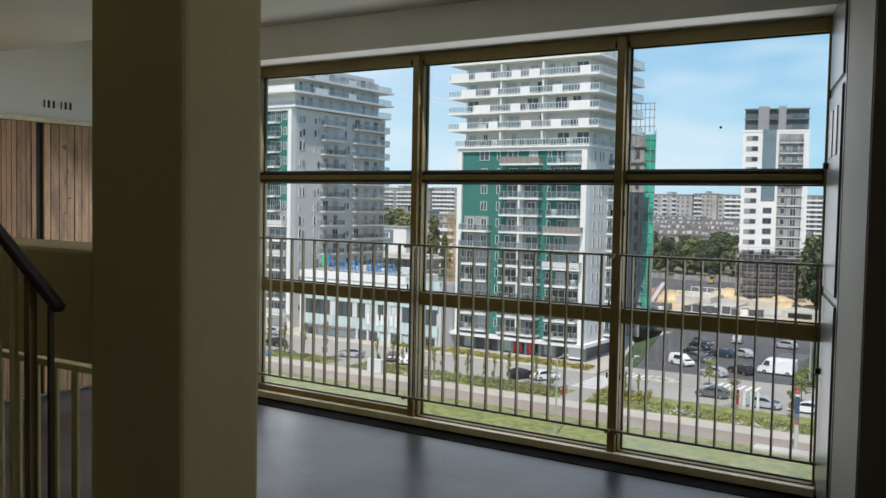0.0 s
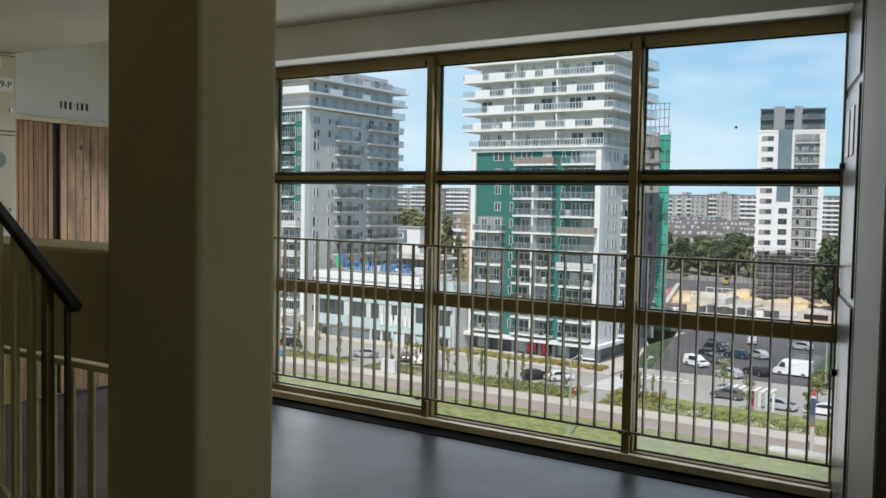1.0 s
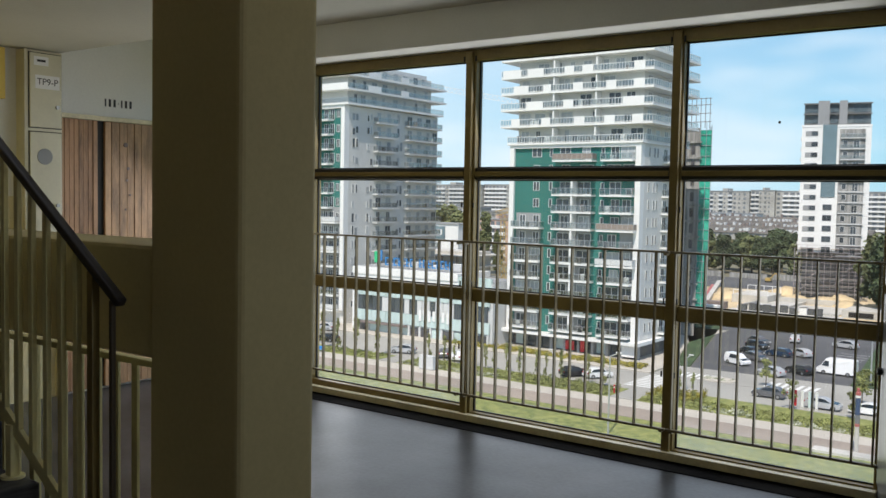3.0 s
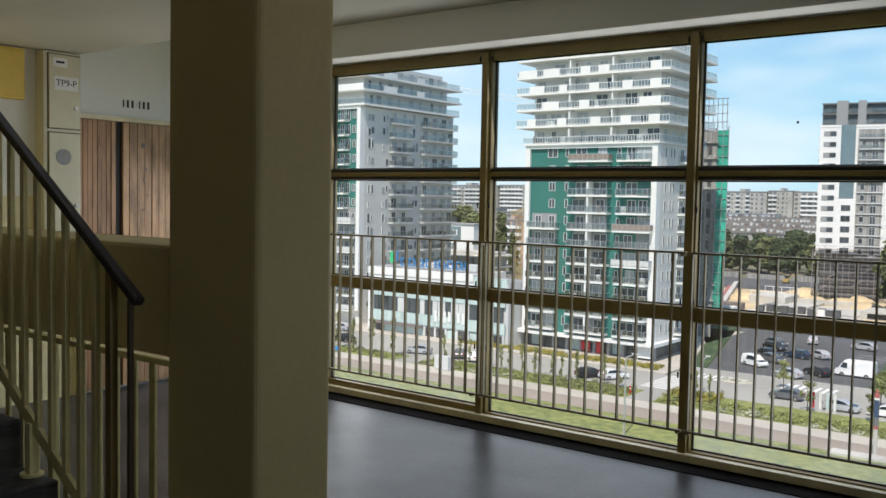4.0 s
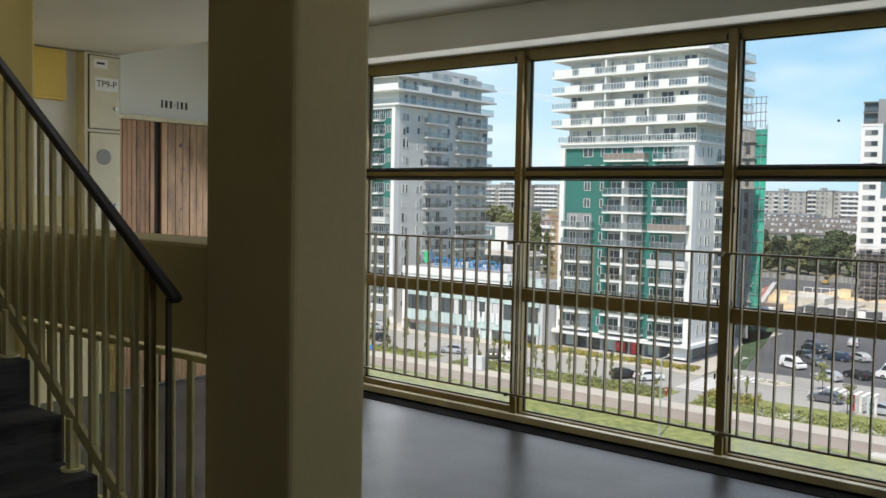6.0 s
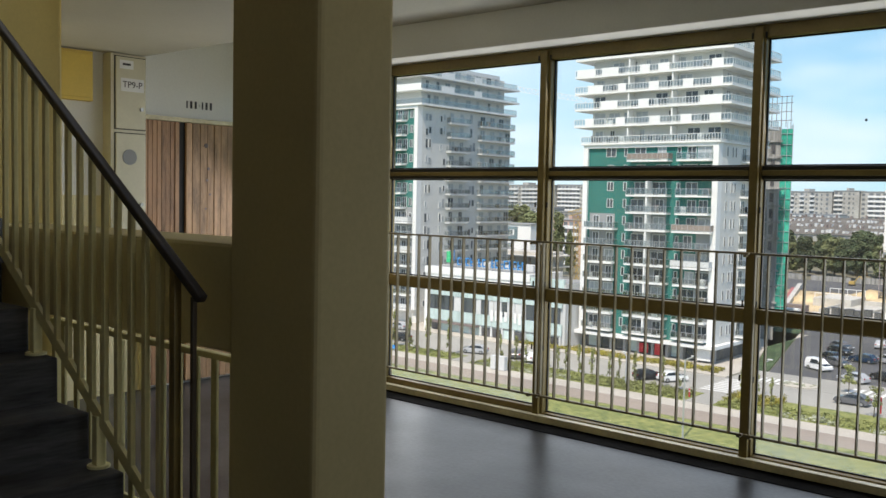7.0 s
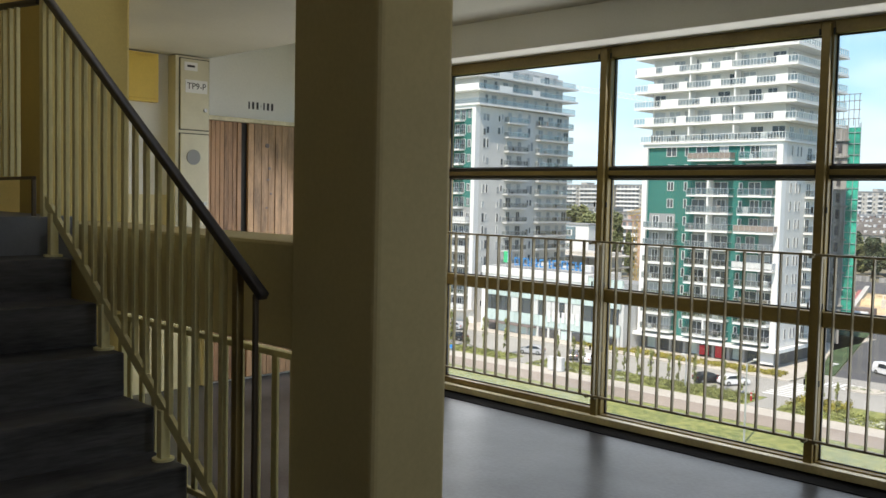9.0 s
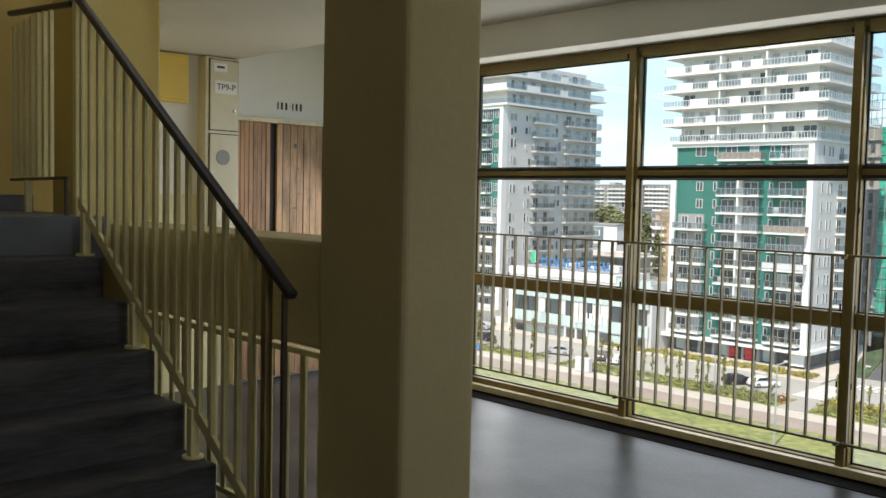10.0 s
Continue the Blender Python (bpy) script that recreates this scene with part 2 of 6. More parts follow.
M = {
    "dusty": dust_haze_glass("dusty_window_glass"),
    # Mostly the painted haze veil, with little dust at the foot.
    "glass": dust_haze_glass("window_glass", 0.012, 0.03),
    "cream": mat("cream_paint", (0.62, 0.515, 0.255), 0.6, grain=0.07, scale=1.2, fine=60, bump=0.03),
    "yellow": mat("yellow_paint", (0.66, 0.51, 0.17), 0.55, grain=0.06, scale=1.5, fine=90, bump=0.04),
    "pale_yellow": mat("pale_yellow_paint", (0.74, 0.66, 0.40), 0.5, grain=0.06, scale=1.5, fine=90, bump=0.04),
    "brown": mat("brown_paint_and_shade", (0.10, 0.075, 0.045), 0.5, grain=0.10, scale=1.5, fine=90, bump=0.1),
    "white": mat("white_paint", (0.78, 0.78, 0.76), 0.7, grain=0.05, scale=1.2, fine=80, bump=0.04),
    "ceiling": mat("ceiling_paint", (0.64, 0.63, 0.59), 0.75, grain=0.06, scale=1.0, fine=70, bump=0.04),
    "floor": mat("grey_floor", (0.062, 0.063, 0.067), 0.34, grain=0.4, scale=2.2, fine=45, bump=0.06, spec=0.24),
    "kerb": mat("kerb_and_sill_shade", (0.017, 0.016, 0.015), 0.95, grain=0.35, scale=3, spec=0.05),
    "step": mat("dark_terrazzo", (0.078, 0.076, 0.076), 0.55, grain=0.5, scale=4, fine=40, bump=0.15, shade2=(0.012, 0.012, 0.012), stretch=(1.5, 0.35, 2.5), spec=0.3),
    "ochre": mat("ochre_frame_paint", (0.27, 0.195, 0.065), 0.4, grain=0.14, scale=4, fine=60, bump=0.08),
    "gasket": mat("black_gasket", (0.02, 0.018, 0.015), 0.5, grain=0.2),
    "sill": mat("pale_sill", (0.76, 0.68, 0.46), 0.45, grain=0.15, scale=5),
    "railpaint": mat("grey_brown_rail", (0.27, 0.22, 0.13), 0.5, grain=0.15),
    "baluster": mat("cream_baluster_paint", (0.82, 0.74, 0.38), 0.45, grain=0.08, scale=5),
    "handrail": mat("black_handrail_plastic", (0.03, 0.024, 0.022), 0.45, grain=0.2),
    "wood": mat("brown_plank", (0.33, 0.185, 0.10), 0.6, grain=0.3, scale=9, fine=50, bump=0.2, pieces=0.35, stretch=(3, 3, 0.5)),
    "wood2": mat("orange_brown_plank", (0.42, 0.26, 0.145), 0.6, grain=0.3, scale=9, fine=50, bump=0.2, pieces=0.4, stretch=(3, 3, 0.5)),
    "black": mat("black_gap", (0.012, 0.011, 0.01), 0.7, grain=0.2),
    "boxyellow": mat("yellow_box_paint", (0.70, 0.50, 0.09), 0.45, grain=0.06, scale=4),
    "boxpaint": mat("cream_metal_cabinet", (0.62, 0.58, 0.43), 0.4, grain=0.05),
    "labelwhite": mat("white_label", (0.8, 0.8, 0.8), 0.5, grain=0.03),
    "ink": mat("black_ink", (0.02, 0.02, 0.025), 0.6, grain=0.1),
    "metal": mat("grey_metal", (0.45, 0.45, 0.45), 0.35, metal=0.8, grain=0.1),
    "cabgrey": mat("grey_cabinet_metal", (0.20, 0.205, 0.21), 0.3, metal=0.25, grain=0.08),
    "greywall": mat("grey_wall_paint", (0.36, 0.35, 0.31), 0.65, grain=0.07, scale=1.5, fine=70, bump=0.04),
    # outside
    "lawn": mat("lawn", (0.27, 0.27, 0.085), 0.9, grain=0.2, scale=1.1, fine=5.0, shade2=(0.09, 0.13, 0.035)),
    "darkgrass": mat("dark_grass", (0.06, 0.10, 0.04), 0.9, grain=0.3, scale=0.2, fine=3),
    "asphalt": mat("asphalt", (0.10, 0.10, 0.105), 0.85, grain=0.14, scale=0.08, fine=2),
    "road": mat("pale_road", (0.36, 0.35, 0.32), 0.85, grain=0.10, scale=0.08, fine=2),
    "pave": mat("pale_paving", (0.50, 0.46, 0.40), 0.85, grain=0.08, scale=0.1, fine=2),
    "redpave": mat("red_brown_paving", (0.33, 0.275, 0.23), 0.85, grain=0.12, scale=0.1, fine=3),
    "dirt": mat("ground_earth", (0.22, 0.19, 0.14), 0.9, grain=0.2, scale=0.02, fine=0.5, shade2=(0.10, 0.11, 0.06)),
    "sand": mat("site_sand", (0.60, 0.47, 0.29), 0.95, grain=0.2, scale=0.06, fine=0.8),
    "concrete": mat("pale_concrete", (0.54, 0.52, 0.48), 0.85, grain=0.12, scale=0.2, fine=3),
    "marking": mat("white_road_paint", (0.75, 0.75, 0.73), 0.7, grain=0.08),
    "render_white": mat("white_render", (0.78, 0.78, 0.77), 0.8, grain=0.04, scale=0.1, fine=1.5),
    "render_grey": mat("light_grey_render", (0.60, 0.61, 0.61), 0.85, grain=0.06, scale=0.1, fine=1.5),
    "render_pale": mat("pale_render", (0.66, 0.65, 0.62), 0.85, grain=0.05, scale=0.1, fine=1.5),
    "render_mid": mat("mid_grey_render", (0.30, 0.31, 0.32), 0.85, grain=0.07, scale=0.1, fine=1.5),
    "render_dark": mat("dark_grey_render", (0.09, 0.095, 0.10), 0.8, grain=0.1, scale=0.1, fine=1.5),
    "green": mat("teal_green_render", (0.018, 0.165, 0.145), 0.75, grain=0.10, scale=0.12, fine=1.5),
    "net": mat("green_scaffold_net", (0.025, 0.40, 0.29), 0.8, grain=0.35, scale=0.3, fine=2),
    "pane": mat("dark_window_pane", (0.045, 0.055, 0.065), 0.08, grain=0.5, scale=0.4, fine=2, pieces=0.6),
    "palepane": mat("blue_green_glazing", (0.47, 0.58, 0.57), 0.25, grain=0.10, scale=0.4, fine=2, pieces=0.5),
    "balglass": glass("balcony_glass", (0.80, 0.83, 0.83), 0.1),
    "far_wall": mat("distant_render", (0.44, 0.43, 0.40), 0.85, grain=0.2, scale=0.05, fine=0.5),
    "farpane": mat("distant_window", (0.17, 0.19, 0.21), 0.4, grain=0.3, scale=0.2, fine=1),
    "shop": mat("shop_dark", (0.10, 0.10, 0.11), 0.4, grain=0.35, scale=0.25, fine=1.5),
    "brownpanel": mat("brown_balcony_screen", (0.29, 0.24, 0.21), 0.8, grain=0.2),
    "blue": mat("blue_sign", (0.03, 0.25, 0.60), 0.5, grain=0.06),
    "signgreen": mat("green_sign", (0.03, 0.50, 0.22), 0.5, grain=0.06),
    "red": mat("red_paint", (0.55, 0.02, 0.03), 0.5, grain=0.06),
    "faded_red": mat("faded_red_paint", (0.45, 0.13, 0.12), 0.6, grain=0.2),
    "stripglass": mat("teal_strip_glazing", (0.15, 0.22, 0.25), 0.2, grain=0.15, scale=0.3, fine=1),
    "slate": mat("slate_grey_render", (0.17, 0.175, 0.18), 0.85, grain=0.08, scale=0.1, fine=1.5),
    "navy": mat("navy_panel", (0.05, 0.08, 0.16), 0.4, grain=0.1),
    "craneyellow": mat("crane_yellow", (0.50, 0.34, 0.10), 0.5, grain=0.1),
    "steel": mat("galvanised_steel", (0.50, 0.51, 0.52), 0.45, metal=0.5, grain=0.08),
    "greyskirt": mat("blue_grey_skirting", (0.15, 0.16, 0.18), 0.5, grain=0.1, scale=4),
    "raw": mat("raw_stained_concrete", (0.34, 0.335, 0.32), 0.9, grain=0.3, scale=0.6, fine=2, stretch=(2.5, 2.5, 0.15)),
    "tube": mat("mauve_grey_scaffold", (0.38, 0.34, 0.35), 0.6, grain=0.2, scale=0.5, fine=3),
    "greypane": mat("curtained_window_pane", (0.30, 0.32, 0.33), 0.12, grain=0.35, scale=0.5, fine=2, pieces=0.8),
    "tileroof": mat("brown_grey_tile_roof", (0.14, 0.13, 0.12), 0.85, grain=0.25, scale=0.2, fine=1.5),
    "rust": mat("scaffold_brown", (0.21, 0.17, 0.16), 0.8, grain=0.2),
    "tyre": mat("black_tyre", (0.02, 0.02, 0.02), 0.8, grain=0.1),
    "carglass": mat("car_glass", (0.02, 0.025, 0.03), 0.06, grain=0.1),
    "headlight": mat("headlight_lens", (0.7, 0.7, 0.68), 0.15, grain=0.05),
    "taillight": mat("red_lens", (0.35, 0.01, 0.01), 0.2, grain=0.05),
    "bark": mat("tree_bark", (0.10, 0.075, 0.05), 0.9, grain=0.25),
    "leaf": mat("mid_green_leaves", (0.25, 0.27, 0.09), 0.8, grain=0.4, scale=1.2, fine=6, pieces=0.15),
    "leafdark": mat("dark_green_leaves", (0.14, 0.16, 0.065), 0.8, grain=0.4, scale=0.5, fine=4, pieces=0.15),
    "leafdeep": mat("deep_green_leaves", (0.07, 0.10, 0.045), 0.8, grain=0.4, scale=0.5, fine=4, pieces=0.15),
    "leafolive": mat("olive_brown_leaves", (0.20, 0.19, 0.085), 0.8, grain=0.45, scale=0.4, fine=3, shade2=(0.06, 0.05, 0.03)),
    "leafyellow": mat("yellow_green_leaves", (0.34, 0.30, 0.05), 0.8, grain=0.35, scale=1.0, fine=6),
    "leafpale": mat("white_flowering_leaves", (0.58, 0.58, 0.50), 0.8, grain=0.2, shade2=(0.16, 0.20, 0.08), scale=1.0, fine=6),
}
PAINTS = {c: mat(c + "_car_paint", v, 0.22, grain=0.03, scale=0.5) for c, v in dict(
    white=(0.8, 0.8, 0.8), black=(0.015, 0.015, 0.018), grey=(0.12, 0.12, 0.13), silver=(0.42, 0.43, 0.45), blue=(0.012, 0.032, 0.07)).items()}


# ---- mesh helpers ----
def box(bm, x0, x1, y0, y1, z0, z1):
    v = [bm.verts.new((x, y, z)) for z in (z0, z1) for x, y in ((x0, y0), (x1, y0), (x1, y1), (x0, y1))]
    for f in ((3, 2, 1, 0), (4, 5, 6, 7), (0, 1, 5, 4), (1, 2, 6, 5), (2, 3, 7, 6), (3, 0, 4, 7)):
        bm.faces.new([v[i] for i in f])
    return v


def rod(bm, p, q, r, sides=8, r2=None):
    p, q = Vector(p), Vector(q)
    d = (q - p).normalized()
    a = d.orthogonal().normalized()
    b = d.cross(a)
    r2 = r if r2 is None else r2
    rings = []
    for c, rad in ((p, r), (q, r2)):
        rings.append([bm.verts.new(c + (a * math.cos(k * math.tau / sides) + b * math.sin(k * math.tau / sides)) * rad) for k in range(sides)])
    for k in range(sides):
        j = (k + 1) % sides
        bm.faces.new((rings[0][k], rings[0][j], rings[1][j], rings[1][k]))
    bm.faces.new(rings[0][::-1])
    bm.faces.new(rings[1])


def prism(bm, points, z0, z1):
    """An upright prism over a footprint."""
    lo, hi = [bm.verts.new((x, y, z0)) for x, y in points], [bm.verts.new((x, y, z1)) for x, y in points]
    k = len(points)
    for i in range(k):
        j = (i + 1) % k
        bm.faces.new((lo[i], lo[j], hi[j], hi[i]))
    bm.faces.new(lo[::-1])
    bm.faces.new(hi)


def bevel(bm, width, segments=2):
    bmesh.ops.bevel(bm, geom=bm.edges[:], offset=width, segments=segments, affect='EDGES', profile=0.6)


def mesh(name, bm, smooth=False):
    me = bpy.data.meshes.new(name)
    bmesh.ops.recalc_face_normals(bm, faces=bm.faces)
    bm.to_mesh(me)
    bm.free()
    if smooth:
        me.shade_smooth()
    return me


def put(name, me, material=None, parent=None, at=None, label=""):
    """A mesh as one object, under a thing or at top level."""
    if material and not me.materials:
        me.materials.append(material)
    ob = new(name, me)
    if parent:
        ob.parent = parent
    if at is not None:
        ob.matrix_basis = at if isinstance(at, Matrix) else Matrix.Translation(at)
    return tagged(ob, label)


def part(name, bm, material, parent=None, label="", smooth=False):
    return put(name, mesh(name, bm, smooth), material, parent, None, label)


def boxes(name, material, parent, rows, label="", soft=0.0):
    """One part made of one or more boxes."""
    bm = bmesh.new()
    for r in rows:
        box(bm, *r)
    if soft:
        bevel(bm, soft)
    return part(name, bm, material, parent, label)


def thing(name, at, label, category, group="", kind=""):
    ob = new(name)
    ob.empty_display_size = 0.2
    ob.matrix_basis = at if isinstance(at, Matrix) else Matrix.Translation(at)
    return tagged(ob, label, category, group, kind)


def structure(name, material, rows, label, category, soft=0.0):
    ob = boxes(name, material, None, rows, label, soft)
    return tagged(ob, label, category, kind="structure")


# ---- the stair hall: shell ----
W = 4.485        # plane of the window glass
CEIL = 2.42
structure("floor", M["floor"], [(-5.9, 3.6, -4.2, W - 0.06, -0.25, 0.0)], "smooth dark grey screed floor with a dull sheen", "floor")
structure("ceiling", M["ceiling"], [(-2.24, 3.6, 1.6, W + 0.1, CEIL, CEIL + 0.2), (-2.0, 3.6, -4.2, 1.6, CEIL, CEIL + 0.2),
          (-5.9, -2.24, 3.2, W + 0.1, CEIL, CEIL + 0.2), (-5.9, -2.0, -4.2, 1.6, 5.2, 5.4)], "matt off-white painted ceiling", "ceiling")
structure("ceiling_slab", M["ceiling"], [(-5.7, -2.24, 1.895, 3.2, 2.21, CEIL + 0.2)], "lower off-white ceiling slab over the side hall", "ceiling")
# The gap left in this wall is made up to let the upper fill in.
structure("wall_stairwell", M["white"], [(-5.9, -4.2, 1.6, 1.7, CEIL + 0.2, 5.4), (-2.2, -2.0, 1.6, 1.7, CEIL + 0.2, 5.4), (-4.2, -2.2, 1.6, 1.7, CEIL + 0.2, 3.2), (-4.2, -2.2, 1.6, 1.7, 4.7, 5.4), (-2.0, -1.9, -4.2, 1.6, CEIL + 0.2, 5.4)], "white stairwell wall above the ceiling", "wall")
structure("lintel_beam", M["white"], [(-5.7, 0.0, 4.2, W + 0.10, 2.215, CEIL)], "white painted lintel beam over the window wall", "beam", 0.006)
structure("wall_west", M["white"], [(-5.75, -5.51, 2.2, W + 0.2, 0.0, 3.2)], "white painted wall of the side hall", "wall")
structure("wall_dado", M["pale_yellow"], [(-5.51, -5.506, 2.2, 3.25, 0.0, 1.3)], "pale yellow painted lower part of the hall wall", "wall")
structure("wall_landing", M["yellow"], [(-4.85, -4.65, -4.2, 2.26, 0.0, 5.2)], "yellow painted wall behind the half landing", "wall", 0.01)
structure("wall_landing_return", M["yellow"], [(-5.6, -4.85, 2.06, 2.26, 0.0, 2.21)], "yellow painted wall return in the side hall", "wall")
# South and east walls are unseen; their white is chosen to bounce light forward.
structure("wall_south", M["white"], [(-5.9, 3.7, -4.4, -4.2, -0.2, 5.4)], "plain unseen wall kept white to bounce light", "wall")
# The hole between these boxes is added for the east fill lamp.
structure("wall_east", M["white"], [(3.6, 3.8, -4.2, 0.48, -0.2, 5.4), (3.6, 3.8, 1.52, 3.2, -0.2, 5.4), (3.6, 3.8, 0.48, 1.52, -0.2, 0.9), (3.6, 3.8, 0.48, 1.52, 2.2, 5.4)], "plain unseen wall kept white to bounce light", "wall")
structure("wall_window_west", M["white"], [(-5.7, -5.46, W - 0.1, W + 0.04, 0.0, CEIL + 0.2)], "white wall beside the window", "wall")
structure("wall_outer", M["render_white"], [(-30, 30, W + 0.12, W + 0.32, CEIL, 9.0), (-30, -5.72, W - 0.1, W + 0.3, -24, CEIL), (0.3, 30, W - 0.1, W + 0.3, -24, CEIL),
          (-5.72, 0.3, W - 0.04, W + 0.3, -24, -0.06)], "outer wall of the apartment block", "wall")

# pillar and the low beam that runs from it along the stair
bm = bmesh.new()
box(bm, -2.25, -1.86, 1.6, 1.885, 0.0, CEIL)
bevel(bm, 0.018, 3)
tagged(part("pillar", bm, M["cream"], None, smooth=False), "square cream painted concrete pillar with rounded corners", "pillar", kind="structure")
bm = bmesh.new()
box(bm, -4.05, -2.24, 1.603, 1.882, 0.85, 1.18)
bevel(bm, 0.012, 2)
tagged(part("parapet_beam", bm, M["cream"]), "cream painted concrete beam between two wall openings", "beam", kind="structure")

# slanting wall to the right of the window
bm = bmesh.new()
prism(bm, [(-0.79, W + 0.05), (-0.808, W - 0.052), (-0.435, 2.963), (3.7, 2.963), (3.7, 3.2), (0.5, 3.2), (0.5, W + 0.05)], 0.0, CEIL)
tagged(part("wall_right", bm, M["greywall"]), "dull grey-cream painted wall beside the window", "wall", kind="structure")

bm = bmesh.new()
box(bm, -4.40, -4.04, 1.604, 1.97, 0.0, CEIL + 0.19)
bevel(bm, 0.012, 2)
tagged(part("wall_pier", bm, M["yellow"]), "yellow painted concrete pier beside the half landing", "pillar", kind="structure")
# Dark panels added over the wall's south face, its shade painted in their brown.
structure("south_face_shade", M["brown"], [(-0.425, 0.62, 2.925, 2.958, 0.0, 2.1), (0.62, 3.55, 2.94, 2.96, 0.0, CEIL)], "dark brown panels with the south wall face's shade put in their colour", "door", 0.004)

# grey meter cabinet set flush in the slanting wall
cab = thing("meter_cabinet", pose(-0.82, W - 0.055, 0, 0, 0, -75), "tall grey metal meter cabinet with flat doors by the window", "cabinet")
boxes("body", M["cabgrey"], cab, [(0.0, 0.66, 0.0, 0.011, 0.02, 2.3)], soft=0.003)
for z0, z1, knob in ((0.10, 0.95, 0.61), (0.99, 1.83, 1.53), (1.87, 2.28, 0)):
    d = boxes("door", M["cabgrey"], cab, [(0.05, 0.61, -0.009, -0.0005, z0, z1)], soft=0.003)
    boxes("door_gap", M["gasket"], cab, [(0.042, 0.618, -0.0016, -0.0003, z0 - 0.008, z1 + 0.008)], "dark gap round the door")
    if knob:
        bm = bmesh.new()
        rod(bm, (0.10, -0.009, knob), (0.10, -0.03, knob), 0.016, 12)
        part("knob", bm, M["gasket"], d, "black round knob")
for x in (0.16, 0.36):
    boxes("vent_cover", M["steel"], cab, [(x, x + 0.13, -0.014, -0.0095, 1.56, 1.76)], soft=0.003)


# ---- the great window ----
XL, XR = -4.42, -0.818
MULL = ((-3.150, -3.075), (-1.860, -1.798))
Z_BOT, Z_R0, Z_R1, Z_T0, Z_T1, Z_TOP = 0.06, 0.727, 0.803, 1.451, 1.520, 2.150
window = thing("window_1", (0, 0, 0), "wide wall-height window in ochre painted frames, three bays and an added unseen one", "window", kind="structure")
FRAME_Y = (W - 0.05, W + 0.022)
for x0, x1 in MULL:
    m_ = boxes("mullion", M["ochre"], window, [(x0, x1, *FRAME_Y, -0.02, 2.215)], soft=0.006)
    xm = (x0 + x1) / 2
    boxes("mullion_cover", M["ochre"], m_, [(xm - 0.022, xm + 0.022, W - 0.075, W - 0.0505, -0.0, 2.2)], soft=0.005)
    bm = bmesh.new()
    for z in (0.45, 1.30, 2.16, 0.83):
        for x in (x0 - 0.004, x1 + 0.004):
            rod(bm, (x, W - 0.062, z - 0.015), (x, W - 0.062, z + 0.015), 0.005, 8)
    part("hinge", bm, M["gasket"], m_, "small dark hinge pins")
boxes("jamb", M["ochre"], window, [(XL - 0.05, XL + 0.022, *FRAME_Y, -0.02, 2.215)], soft=0.005)
boxes("jamb", M["ochre"], window, [(XR - 0.02, XR + 0.006, *FRAME_Y, -0.02, 2.215)], soft=0.005)
# Jamb of the unseen fourth bay, added to let light into the side hall.
boxes("jamb", M["ochre"], window, [(-5.459, -5.42, *FRAME_Y, -0.02, 2.215)], soft=0.005)
bays = ((XL + 0.022, MULL[0][0]), (MULL[0][1], MULL[1][0]), (MULL[1][1], XR - 0.02), (-5.42, XL - 0.05))
for k, (x0, x1) in enumerate(bays):
    e = 0.001
    boxes("head", M["ochre"], window, [(x0 + e, x1 - e, *FRAME_Y, Z_TOP, 2.214)], soft=0.005)
    zb = Z_BOT + (0.028 if k == 0 else 0.0)
    boxes("bottom_rail", M["ochre"], window, [(x0 + e, x1 - e, *FRAME_Y, 0.005, zb)], soft=0.005)
    tr = boxes("transom", M["gasket"], window, [(x0 + e, x1 - e, W - 0.045, W + 0.02, Z_T0, Z_T1)], "black transom with worn edges", 0.005)
    boxes("transom_cover", M["ochre"], tr, [(x0 + 0.004, x1 - 0.004, W - 0.056, W - 0.0455, Z_T0 + 0.02, Z_T1 - 0.022)], soft=0.004)
    boxes("cross_rail", M["ochre"], window, [(x0 + e, x1 - e, *FRAME_Y, Z_R0, Z_R1)], soft=0.006)
    for z0, z1 in ((zb, Z_R0), (Z_R1, Z_T0), (Z_T1, Z_TOP)):
        g_ = boxes("pane", M["dusty"] if k in (0, 2) and z0 == zb else M["glass"], window, [(x0 - 0.004, x1 + 0.004, W + 0.0, W + 0.006, z0 - 0.004, z1 + 0.004)])
        g_.visible_shadow = False
        s, d = 0.007, 0.012
        boxes("glazing_seal", M["gasket"], window, [(x0, x0 + s, W - d, W - 0.001, z0, z1), (x1 - s, x1, W - d, W - 0.001, z0, z1),
              (x0 + s, x1 - s, W - d, W - 0.001, z0, z0 + s), (x0 + s, x1 - s, W - d, W - 0.001, z1 - s, z1)])
boxes("window_sill", M["sill"], window, [(-5.45, XR, W - 0.10, W - 0.052, 0.012, 0.052)], "pale worn sill strip", 0.004)
# First box is the kerb; the second paints the sill's shadow on the floor.
structure("kerb", M["kerb"], [(-5.5, -0.8, W - 0.105, W - 0.04, -0.03, 0.012), (-5.5, -0.62, W - 0.235, W - 0.106, -0.03, 0.004)], "dark kerb and floor strip with the sill's shade put in its colour", "kerb")
bm = bmesh.new()
bmesh.ops.create_icosphere(bm, subdivisions=2, radius=0.0065)
tagged(put("speck", mesh("speck", bm), M["ink"], None, (-1.33, W - 0.004, 1.73)), "small dark speck of dirt on the glass", "dirt")

